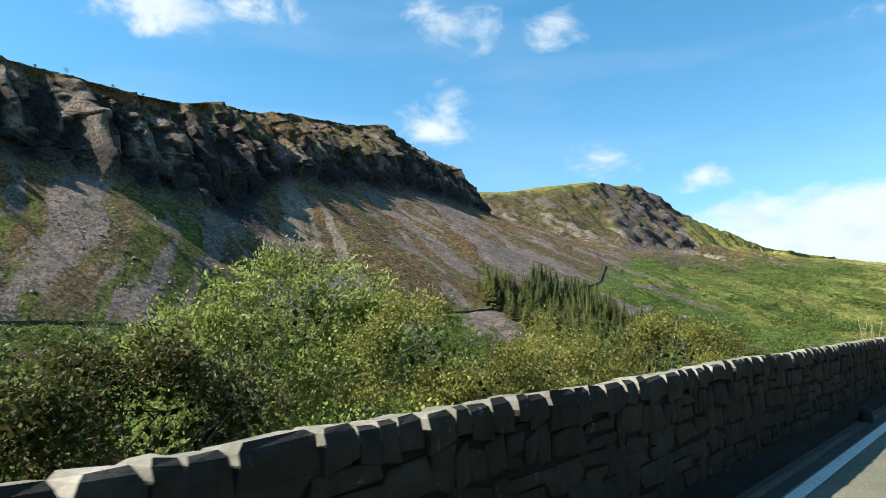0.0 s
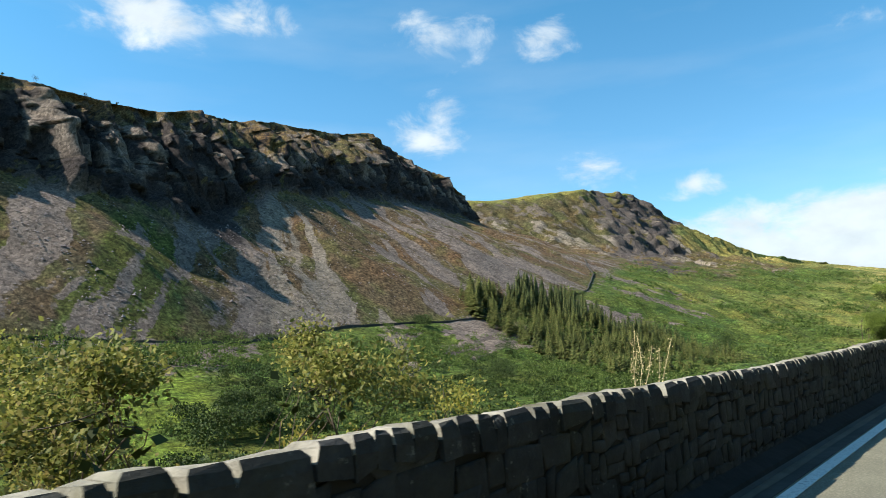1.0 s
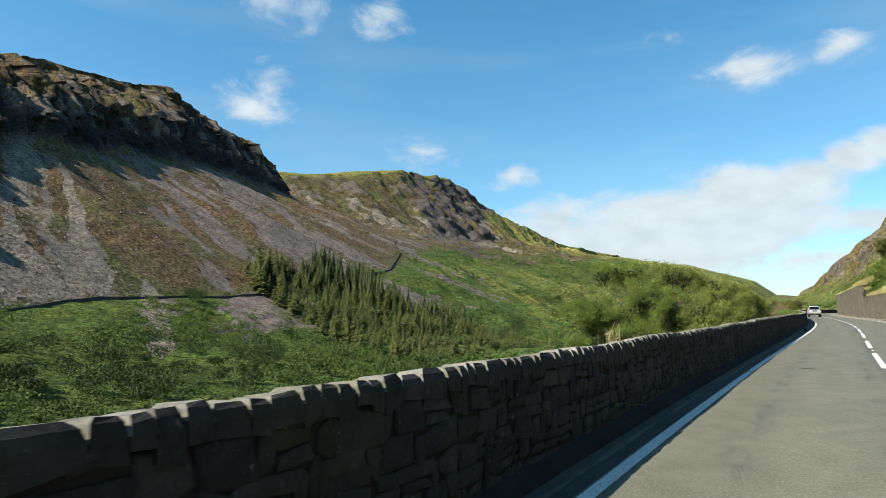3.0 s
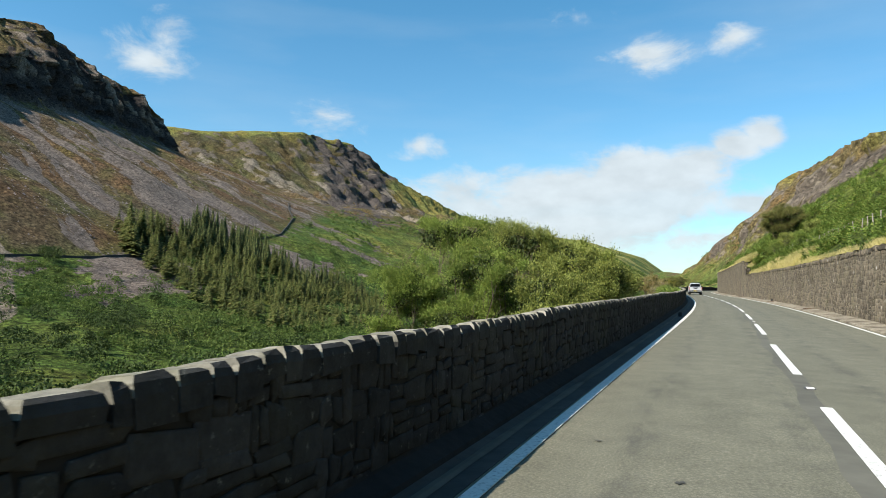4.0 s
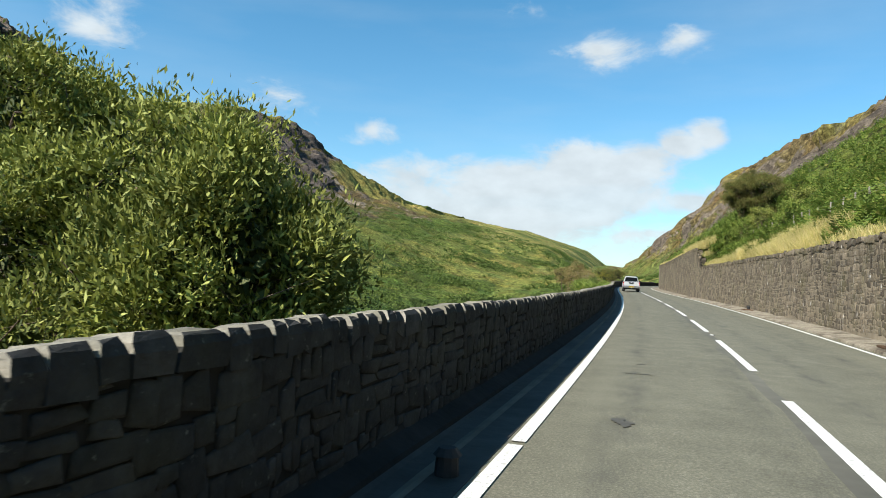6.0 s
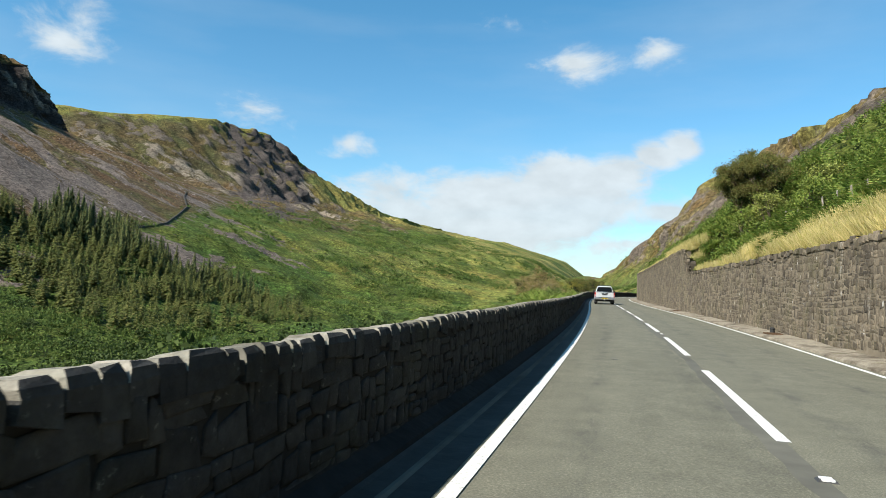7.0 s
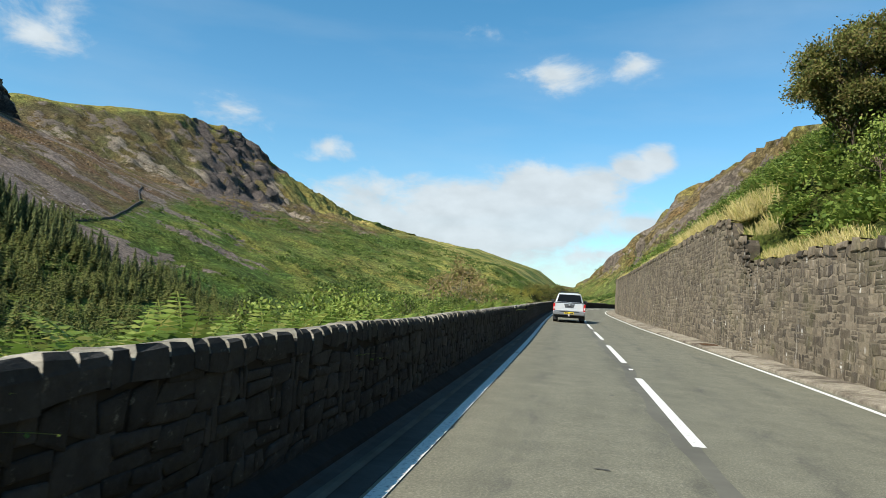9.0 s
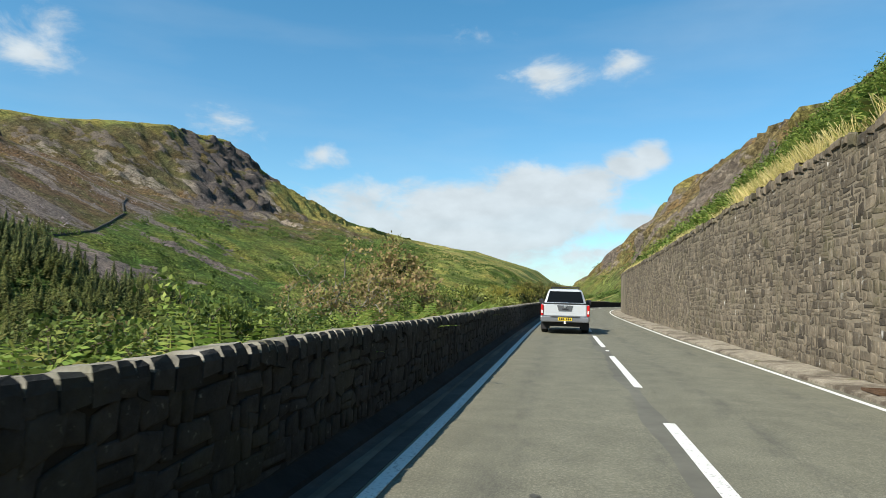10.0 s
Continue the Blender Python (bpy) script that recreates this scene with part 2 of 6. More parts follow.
def mat_plain(name, col, rough=0.6, spec=0.4, metal=0.0, var=0.25, scale=12.0, bump=0.0):
    m = Mat(name, rough, spec, metal)
    n = m.noise(scale, 5, 0.6)
    c = m.mul(m.ramp(n, [(0.0, tuple(v * (1 - var) for v in col)), (1.0, tuple(min(1, v * (1 + var)) for v in col))]), m.grey(m.noise(scale * 0.15, 3), 1 - var * 0.6, 1 + var * 0.6))
    m.base(c)
    if bump:
        m.bump(n, 0.5, bump)
    return m.m


def mat_bark(name, col):
    m = Mat(name, 0.9, 0.15)
    n = m.noise(9, 5, 0.7, stretch=(1, 1, 0.25))
    m.base(m.ramp(n, [(0.25, tuple(v * 0.5 for v in col)), (0.75, tuple(v * 1.35 for v in col))]))
    m.bump(n, 0.6, 0.02)
    return m.m


def mat_line():
    m = Mat("worn white road paint", 0.7, 0.3)
    n = m.noise(26, 6, 0.72)
    m.base(m.mix(m.grey(n, 0.0, 0.75, 0.52, 0.64), (0.66, 0.66, 0.62), (0.16, 0.16, 0.15)))
    m.bump(m.noise(90, 3), 0.3, 0.004)
    return m.m


M_GROUND = mat_ground()
M_ASPHALT = mat_asphalt()
M_LINE = mat_line()
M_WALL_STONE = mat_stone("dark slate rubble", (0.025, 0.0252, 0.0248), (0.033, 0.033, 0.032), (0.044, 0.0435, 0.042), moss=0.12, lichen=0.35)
# coping in a sunlit tone: brightness put into the colour, besides lichen and moss
M_COPING_SUNLIT = mat_stone("weathered coping stone in a sunlit tone", (0.15, 0.14, 0.115), (0.20, 0.19, 0.155), (0.26, 0.24, 0.20), moss=0.35, lichen=0.3)
# roadside dirt, its tone lowered further to deepen the parapet's shade
M_SHADED_DIRT = mat_plain("shade-darkened roadside dirt", (0.052, 0.050, 0.045), 0.8, 0.2, var=0.45, scale=5, bump=0.02)
M_MORTAR = mat_plain("dark recessed mortar", (0.024, 0.0238, 0.023), 0.95, 0.1, var=0.4, scale=6, bump=0.03)
M_RIGHT_STONE = mat_stone("brown retaining stone", (0.060, 0.050, 0.038), (0.116, 0.096, 0.069), (0.195, 0.161, 0.116), moss=0.3, streaks=True, spots=True)
M_RIGHT_MORTAR = mat_plain("brown lime mortar", (0.178, 0.152, 0.112), 0.95, 0.1, var=0.45, scale=4, bump=0.03)

# ---- plan of the road ----
# left edge line of the carriageway: x over y
EDGE_Y = (-400, -16, -8, 0, 8, 16, 24, 32, 40, 48, 56, 64, 72, 80, 88, 96, 104, 112, 120, 128, 136, 144, 152, 160, 168, 184, 200, 216, 232, 248, 264, 280, 300, 400, 600, 900, 1100, 1390, 6000)
EDGE_X = (-0.5, -0.81, -1.14, -1.42, -1.78, -2.12, -2.44, -2.71, -2.84, -2.76, -2.52, -2.24, -1.91, -1.55, -1.21, -0.93, -0.74, -0.65, -0.63, -0.72, -0.86, -1.03, -1.24, -1.49, -1.71, -2.05, -2.25, -2.0, -1.0, 1.0, 4.2, 8.5, 15, 4, -16, -42, -58, -52, -52)


def softened_table(ys, xs, sigma=4.0, step=1.0, lo=-400.0, hi=1400.0):
    g = np.arange(lo, hi, step)
    v = np.interp(g, ys, xs)
    k = np.exp(-0.5 * (np.arange(-int(4 * sigma), int(4 * sigma) + 1) * step / sigma) ** 2)
    k /= k.sum()
    pad = len(k) // 2
    return g, np.convolve(np.pad(v, pad, mode="edge"), k, "valid")


EDGE_T = softened_table(EDGE_Y, EDGE_X)


def edge(y):
    return np.interp(y, *EDGE_T)


def centre(y):
    """Centre line of the carriageway."""
    return edge(y) + np.interp(y, (30, 60, 100, 120, 147), (2.53, 2.57, 2.55, 2.51, 2.43))


def right_line(y):
    return edge(y) + np.interp(y, (40, 80, 115, 140, 165, 230), (5.76, 5.76, 5.67, 5.64, 5.25, 5.2))


def wall_l(y):
    """Road face of the parapet."""
    return edge(y) + np.interp(y, (8, 35, 60, 75, 90, 105, 117, 145, 170), (-0.50, -0.52, -0.57, -0.64, -0.79, -0.76, -0.71, -0.62, -0.6))


WALL_T = 0.25                # parapet thickness
ROAD_END = 300.0


def wall_r(y):
    """Road face of the retaining wall."""
    return edge(y) + np.interp(y, (60, 85, 115, 130, 150, 230, 300), (6.81, 6.81, 6.76, 6.74, 6.34, 6.35, 6.8))


def wall_r_top(y):
    return np.interp(y, (-50, 60, 125, 147.5, 148, 149.6, 150, 155, 165, 192, 240, 300), (3.0, 3.0, 2.9, 2.8, 3.7, 3.75, 4.45, 4.45, 4.25, 3.9, 4.3, 4.5))


def mesh_from(name, verts, faces, mats, ob_parent=None, smooth_shade=False, mat_index=None):
    me = bpy.data.meshes.new(name)
    me.from_pydata([tuple(v) for v in verts] if not isinstance(verts, np.ndarray) else verts.tolist(), [], faces if isinstance(faces, list) else faces.tolist())
    for m in (mats if isinstance(mats, (list, tuple)) else [mats]):
        me.materials.append(m)
    if mat_index is not None:
        me.polygons.foreach_set("material_index", np.asarray(mat_index, np.int32))
    if smooth_shade:
        me.polygons.foreach_set("use_smooth", np.ones(len(me.polygons), bool))
    me.update()
    ob = new(name, me)
    if ob_parent is not None:
        ob.parent = ob_parent
    return ob


def part(name, bm, material, parent, label=""):
    me = bpy.data.meshes.new(name)
    bm.to_mesh(me)
    bm.free()
    me.materials.append(material)
    ob = new(name, me)
    ob.parent = parent
    if label:
        tagged(ob, label)
    return ob


def grid_faces(nr, nc):
    i = np.arange(nr - 1)[:, None] * nc + np.arange(nc - 1)[None, :]
    return np.stack([i, i + 1, i + nc + 1, i + nc], -1).reshape(-1, 4)


# ---- the land: one sheet, lofted across lines that run along the valley ----
def line(ys, xs, zs, sigma=9.0):
    return softened_table(ys, xs, sigma, 2.0, -3000.0, 5200.0), softened_table(ys, zs, sigma, 2.0, -3000.0, 5200.0)


CLIFF_TOP = line((95, 125, 175, 190, 225, 259, 305, 373, 450, 490, 540, 560, 623, 685, 713, 737, 755, 795, 900, 973, 1080, 1115, 1160, 1200, 1295, 1340, 1396, 1440, 1533, 1630, 1773, 2000, 2262),
                 (-404, -416, -425, -432, -446, -464, -497, -533, -561, -572, -588, -592, -606, -612, -615, -602, -640, -790, -830, -785, -696, -668, -676, -680, -645, -602, -565, -541, -490, -460, -415, -395, -375),
                 (148, 153, 152, 154, 161, 175, 185, 205, 219, 226, 243, 233, 222, 215, 209, 186, 172, 180, 226, 243, 253, 258, 270, 272, 278, 233, 198, 182, 152, 144, 136, 121, 106))
CLIFF_FOOT = line((85, 146, 208, 243, 289, 376, 482, 746, 785, 900, 1064, 1200, 1300, 1400, 1550, 1900, 2200),
                  (-354, -354, -356, -380, -416, -448, -482, -588, -660, -640, -495, -500, -500, -485, -470, -400, -330),
                  (80, 78, 64, 80, 111, 119, 134, 150, 152, 146, 110, 131, 142, 138, 131, 116, 102))
FIELD_WALL = line((84, 149, 190, 233, 277, 322, 511, 601, 800, 1055, 1302, 1550, 1900, 2200),
                  (-262, -258, -269, -276, -275, -267, -297, -335, -388, -388, -350, -375, -330, -260),
                  (6, 2, 2, 7, 9, 10, 34, 52, 80, 88, 97, 117, 116, 104))
SLOPE_FOOT = line((130, 179, 390, 578, 900, 1164, 1302, 1900, 2200), (-190, -202, -198, -190, -190, -185, -230, -270, -205), (-12, -15, -10, -9, 30, 56, 72, 116, 101))
VALLEY = line((300, 593, 900, 1120, 1500, 2200, 3000), (-115, -115, -118, -122, -130, -130, -120), (-24, -19, 9, 40, 54, 80, 30))
BANK_FOOT = line((300, 593, 900, 1164, 1500, 2200, 3000), (-45, -48, -78, -100, -84, -76, -80), (-17, -14, 4, 28, 31, 40, 25))
CREST = line((-100, 187, 354, 430, 500, 626, 758, 911, 1012, 1200, 1500), (70, 66, 66, 70, 74, 77, 68, 43, 8, -15, 20), (54, 50, 61, 71, 75, 88, 78, 47, 14, 18, 20), 14)


def at_line(ln, y):
    return np.interp(y, *ln[0]), np.interp(y, *ln[1])


COVER = dict(rock=(0.105, 0.087, 0.069), scree=(0.140, 0.114, 0.097), heather=(0.112, 0.077, 0.046), green=(0.092, 0.120, 0.028), field=(0.125, 0.175, 0.028),
             straw=(0.34, 0.28, 0.105), moor=(0.178, 0.166, 0.052), bracken=(0.063, 0.097, 0.022), earth=(0.10, 0.075, 0.05), ledge=(0.125, 0.088, 0.046), pale=(0.19, 0.160, 0.122),
             olive=(0.098, 0.090, 0.036), crag=(0.060, 0.052, 0.049), fern=(0.115, 0.15, 0.032), cliff=(0.036, 0.030, 0.028), tan=(0.185, 0.150, 0.120), turf=(0.080, 0.094, 0.025), flank=(0.086, 0.070, 0.036), meadow=(0.195, 0.195, 0.054))


def field_end(v):
    """Where the bright pasture in the valley stops, along the road."""
    return np.interp(v, (5.7, 6.2, 6.4, 6.8), (124, 112, 88, 80))


def build_land():
    ys = np.concatenate([np.linspace(-2600, -150, 14)[:-1], np.linspace(-150, -20, 40)[:-1], np.arange(-20, 800, 1.9), np.arange(800, 1500, 3.5), np.linspace(1500, 2600, 130), np.linspace(2640, 5000, 16)])
    Y = ys
    e = edge(np.clip(Y, -390, 1390))
    z0 = np.interp(Y, (600, 900, 1200, 2200, 3000), (0, 4, 20, 34, 15))
    zin = z0 - np.interp(Y, (295, 330), (0.30, 0.05))
    wr, wt = np.where(Y < 300, wall_r(np.minimum(Y, 300)), e + 7.4), np.interp(Y, (300, 330), (1, 0)) * wall_r_top(np.minimum(Y, 300)) + z0
    wt = np.where(Y > 330, z0 + 0.5, wt)
    ct, cf, fw, sf, va, bf, cr = (at_line(l, Y) for l in (CLIFF_TOP, CLIFF_FOOT, FIELD_WALL, SLOPE_FOOT, VALLEY, BANK_FOOT, CREST))
    lift = np.interp(Y, (105, 125, 170, 190), (0.0, 0.85, 0.85, 0.0))
    lines = [
        (np.full_like(Y, -3200), ct[1] * 0 + 60, 6), (ct[0] - 420, ct[1] + np.interp(Y, (700, 900), (22, -30)), 10), (ct[0] - 40, ct[1] + 5, 14), (ct[0], ct[1], 84), (cf[0], cf[1], 64),
        (fw[0], fw[1], 44), (sf[0], sf[1], 26), (va[0], va[1], 26), (bf[0], bf[1], 16), (e - 14, z0 - 7.0, 12), (e - 5.0, z0 - 2.2 + lift, 8), (e - 1.7, z0 - 0.35 + lift, 3),
        (e - 0.95, zin, 1), (wr - 0.3, zin, 1), (wr + 0.3, zin, 1), (wr + 0.34, wt - 0.15, 3), (wr + 1.6, wt + 0.7, 18), (wr + 11, wt + np.interp(Y, (330, 600), (8.3, 1.0)), 40), (cr[0], cr[1], 10),
        (cr[0] + 60, cr[1] - 4, 6), (cr[0] + 500, cr[1] - 10, 4), (np.full_like(Y, 3200), cr[1] * 0 + 60, 0)]
    X, Z, V = [], [], []
    for k, (x, z, n) in enumerate(lines[:-1]):
        x2, z2 = lines[k + 1][:2]
        for j in range(n):
            s = j / n
            X.append(x + (x2 - x) * s)
            Z.append(z + (z2 - z) * s)
            V.append(k + s)
    X.append(lines[-1][0]), Z.append(lines[-1][1]), V.append(len(lines) - 1.0)
    X, Z, V = np.array(X).T, np.array(Z).T, np.array(V)
    Yg = np.repeat(Y[:, None], X.shape[1], 1)
    Vg = np.repeat(V[None], len(Y), 0)
    # band weights
    near = smooth(8, 12, Vg) * (1 - smooth(17, 18, Vg))
    cliff1 = smooth(2.85, 3.1, Vg) * (1 - smooth(3.85, 4.08, Vg)) * (1 - smooth(780, 840, Yg))
    c_in, c_out = np.interp(Vg, (3, 3.4, 4.4, 5.2), (1195, 1105, 955, 745)), np.interp(Vg, (3, 3.4, 4.4, 5.2), (1385, 1340, 1100, 850))
    crag2 = smooth(2.93, 3.05, Vg) * (1 - smooth(5.15, 5.4, Vg)) * smooth(-25, 30, Yg - c_in) * (1 - smooth(-25, 20, Yg - c_out))
    crag3 = smooth(17.02, 17.3, Vg) * (1 - smooth(18.2, 18.8, Vg)) * smooth(165, 220, Yg) * (1 - smooth(900, 1100, Yg))
    slope = smooth(3.9, 4.2, Vg) * (1 - smooth(6.3, 7.0, Vg))
    # relief
    big = fbm(X / 60, Yg / 60, 0, 3, 4)
    sml = fbm(X / 9, Yg / 9, 0, 9, 4)
    far = smooth(8.5, 6, Vg) + smooth(16.2, 17, Vg)
    Z = Z + big * 5.0 * np.clip(far, 0, 1) * (1 - 0.7 * cliff1) * (0.35 + 0.65 * smooth(7.5, 4, Vg)) * (1 - 0.6 * smooth(16.5, 17.5, Vg)) * (1 - 0.8 * np.exp(-((Vg - 3) / 0.25) ** 2)) * (1 - 0.85 * np.exp(-((Vg - 5) / 0.35) ** 2))
    Z = Z + sml * (0.9 * np.clip(far, 0, 1) + 0.25 * near * (1 - smooth(11, 11.8, Vg)) * 1.0)
    gully = np.abs(fbm((Yg - 45 * (Vg - 4)) / 34, Vg * 0.4, 0, 21, 4))
    Z = Z + (gully - 0.25) * 18 * slope * smooth(4.0, 4.4, Vg) * (1 - smooth(4.45, 4.9, Vg))
    # buttresses and ledges of the crags
    bt = fbm(Yg / 46, Z / 120, 0, 31, 3)
    bt2 = fbm(Yg / 15.0, Z / 60, 0, 37, 4)
    bt3 = fbm(Yg / 5.5, Z / 22, 0, 39, 3)
    led = fbm(Yg / 50, Z / 13, 0, 41, 4)
    push = (np.abs(bt) * 20 - 7 + np.abs(bt2) * 22 - 8 + bt3 * 7.0)
    X = X + push * cliff1
    wy, wz = Yg + 5 * bt2 + 2 * bt3, Z + 9 * fbm(Yg / 14, Z / 20, 0, 33, 3)
    blk = lattice(np.floor(wy / 9.5).astype(int), np.floor(wz / 24 + 0.4 * np.floor(wy / 9.5)).astype(int), 0 * Yg.astype(int), 35)
    blk2 = lattice(np.floor(wy / 4.2).astype(int), np.floor(wz / 9 + 0.37 * np.floor(wy / 4.2)).astype(int), 0 * Yg.astype(int), 36)
    X = X + ((blk - 0.5) * 11 + (blk2 - 0.5) * 6) * cliff1 * smooth(3.03, 3.12, Vg)
    # a sloping heathery brow over a steep crag
    wide = np.abs(cf[0] - ct[0])[:, None]
    s = np.clip(Vg - 3, 0, 1)
    brk = np.interp(Yg, (100, 240, 300, 480, 560, 740), (0.14, 0.18, 0.42, 0.40, 0.18, 0.12)) * (1 + 0.3 * fbm(Yg / 60, 0 * Yg, 0, 49, 2))
    out = np.minimum(brk * 1.5, 0.7)
    X = X + wide * (np.where(s < brk, s * out / brk, out + (s - brk) * (1 - out) / (1 - brk)) - s) * (Vg > 3) * (Vg < 4) * (1 - smooth(780, 840, Yg))
    brow = smooth(0.12, -0.06, s - brk) * cliff1
    # broken terraces: steep faces between sloping ledges
    T = (Vg - 3) * 4.5 + 1.3 * fbm(Yg / 42, Vg * 2.0, 0, 45, 3) + 0.25 * bt2
    fr = T - np.floor(T)
    gg = np.where(fr < 0.5, 0.4 * fr, 0.2 + 1.6 * (fr - 0.5))
    X = X + wide / 4.5 * (gg - fr) * cliff1 * (0.3 + 0.5 * smooth(-0.3, 0.3, fbm(Yg / 30, Vg * 3, 0, 47, 2))) * (0.35 + 0.65 * brow)
    shelf = smooth(0.48, 0.6, fr) * (1 - smooth(0.93, 1.0, fr))
    Z = Z + led * 6.0 * cliff1 * (1 - np.exp(-((Vg - 3) / 0.12) ** 2))
    Yg2 = Yg + (bt2 * 7 + bt3 * 2.5) * cliff1 + fbm(Yg / 9, Z / 14, 0, 43, 3) * 4 * (crag2 + crag3)
    X = X + (np.abs(fbm(Yg / 34, Z / 50, 0, 51, 4)) * 26 - 8 + np.abs(fbm(Yg / 15, Z / 40, 0, 55, 3)) * 17 - 6 + fbm(Yg / 8, Z / 10, 0, 53, 3) * 7) * crag2
    X = X - (np.abs(fbm(Yg / 20, Z / 40, 0, 57, 4)) * 18 - 6 + fbm(Yg / 6, Z / 9, 0, 59, 3) * 3) * crag3
    h2 = smooth(770, 870, Yg) * (1 - smooth(1700, 2100, Yg)) * smooth(2.6, 3.0, Vg) * (1 - smooth(5.2, 6.0, Vg))
    Z = Z + h2 * (fbm(X / 34, Yg / 34, 0, 65, 4) * 7 - np.abs(fbm((Yg - 60 * (Vg - 3)) / 40, Vg * 0.5, 0, 67, 4)) * 12)
    rib = np.abs(fbm((Yg + 45 * (Vg - 3)) / 16, Vg * 1.3, 0, 117, 3, 0.6))
    Z = Z + h2 * (0.2 - rib) * 15 * smooth(3.08, 3.25, Vg) * (1 - smooth(4.5, 4.9, Vg))
    p4 = fbm(X / 16, Yg / 16, Z / 16, 85, 4)
    Z = Z + h2 * smooth(0.08, 0.24, p4) * 3.2 * (1 - smooth(4.2, 5.0, Vg))
    humm = smooth(5.05, 5.3, Vg) * (1 - smooth(8.2, 8.7, Vg)) * smooth(230, 330, Yg) * (1 - smooth(1150, 1300, Yg))
    Z = Z + humm * (fbm(X / 22, Yg / 34, 0, 111, 4, 0.55) * 4.2 - np.abs(fbm((Yg + 40 * Vg) / 55, Vg * 1.4, 0, 113, 3)) * 5.0 + 1.0)
    topn = np.exp(-((Vg - 3) / 0.1) ** 2) * (1 - smooth(800, 860, Yg))
    Z = Z + topn * (fbm(Yg / 16, 0 * Yg, 0, 61, 4, 0.65) * 6.0)
    # cover: a living layer, a stony layer, and how far the stone shows
    C = {k: np.array(v) for k, v in COVER.items()}
    fall = np.interp(Yg, (220, 380, 520), (60, 25, -25))
    wob = Yg + fall * (Vg - 4) + 16 * fbm(X / 45, Yg / 45, 0, 69, 3)
    s1 = fbm(wob / 25, Vg * 1.5, 0, 71, 5, 0.55)
    s2 = fbm(wob / 30, Vg * 1.1, 0, 77, 5, 0.6)
    s3 = fbm(wob / 9, Vg * 1.2, 0, 79, 4, 0.55)
    p1 = fbm(X / 26, Yg / 26, 0, 81, 5)
    p2 = fbm(X / 7, Yg / 7, 0, 87, 4)
    p3 = fbm(X / 90, Yg / 90, 0, 91, 4)
    green = np.zeros(X.shape + (3,)) + C["green"]
    stone = np.zeros(X.shape + (3,)) + C["scree"]
    bare = np.zeros(X.shape)

    def grow(w, name, over=False):
        nonlocal green, bare
        w = np.clip(w, 0, 1)
        green = green * (1 - w[..., None]) + C[name] * w[..., None]
        if over:
            bare = bare * (1 - w)

    def strip_bare(w, name, most=1.0):
        nonlocal stone, bare
        w = np.clip(w, 0, 1)
        stone = stone * (1 - w[..., None]) + C[name] * w[..., None]
        bare = bare + np.maximum(0, most - bare) * w

    grow(smooth(-0.25, 0.1, p1 + p2 * 0.6) * 0.85, "bracken")
    grow(smooth(0.05, 0.4, p3 + 0.3 * p2) * 0.5 * smooth(500, 800, Yg), "moor")
    # sunny tops and far slopes
    tops = (1 - smooth(2.6, 3.4, Vg + 0.5 * p1)) + smooth(700, 1250, Yg) * smooth(0.0, 0.5, p3 + 0.6 * p1) * (1 - smooth(8, 9, Vg))
    grow(tops * 0.9, "moor")
    far_sun = np.maximum(smooth(1330, 1480, Yg + 60 * p1), smooth(960, 1120, Yg + 60 * p1) * smooth(5.2, 5.5, Vg + 0.1 * p1)) * (1 - smooth(10.2, 10.6, Vg))
    grow(far_sun, "meadow")
    grow(far_sun * smooth(-0.1, 0.25, p3 + p1 * 0.4) * 0.9, "moor")
    grow(far_sun * smooth(0.1, 0.3, fbm(X / 130, Yg / 60, 0, 93, 3) + 0.3 * p1) * 0.7, "straw")
    grow(far_sun * smooth(0.14, 0.26, fbm(X / 70, Yg / 50, 0, 97, 4) + 0.15 * p2) * 0.85, "bracken")
    hump = np.exp(-((Vg - 5.5) / 0.45) ** 2 - ((Yg - 1090) / 150) ** 2)
    grow(np.exp(-((Vg - 4.9) / 0.28) ** 2 - ((Yg - 1190) / 70) ** 2) * 1.2 * smooth(-0.3, 0.1, p1 + p2), "straw")
    grow(hump * smooth(0.25, 0.5, hump + 0.25 * p1) * 1.4, "turf")
    field = smooth(5.66, 5.74, Vg + 0.1 * p1) * (1 - smooth(6.72, 6.82, Vg + 0.1 * p1)) * smooth(40, 60, Yg) * (1 - smooth(-4, 3, Yg + 10 * p1 - field_end(Vg)))
    grow(field * 0.95, "field")
    # the slope between the crags and the field wall
    up = smooth(3.9, 4.05, Vg) * (1 - smooth(4.9, 5.05, Vg + 0.08 * p1)) * (1 - smooth(740, 900, Yg))
    grow(up, "heather")
    grow(up * smooth(0.0, 0.25, p1 + 0.5 * p2) * 0.75, "olive")
    grow(up * smooth(0.0, 0.1, s2 + 0.15 * p2) * smooth(4.03, 4.3, Vg + 0.15 * p1) * (1 - smooth(215, 330, Yg)) * 0.95, "turf")
    strip_bare(up * smooth(-0.2, 0.2, s1 + 0.7 * s3 + 0.08 * p2 - 0.06 - 0.06 * smooth(300, 560, Yg)), "scree", 0.82)
    fan = smooth(0.0, 1.0, 1.2 - np.abs(wob - 288 - 28 * p1) / (20 + 26 * (Vg - 4))) * up
    strip_bare(fan * 0.8 * smooth(-0.3, 0.1, s3 + s1), "pale", 0.62)
    low = smooth(4.95, 5.02, Vg) * (1 - smooth(5.5, 6.0, Vg + 0.3 * p1)) * (1 - smooth(600, 800, Yg))
    strip_bare(low * smooth(0.12, 0.24, s2 + 0.25 * p2), "scree", 0.85)
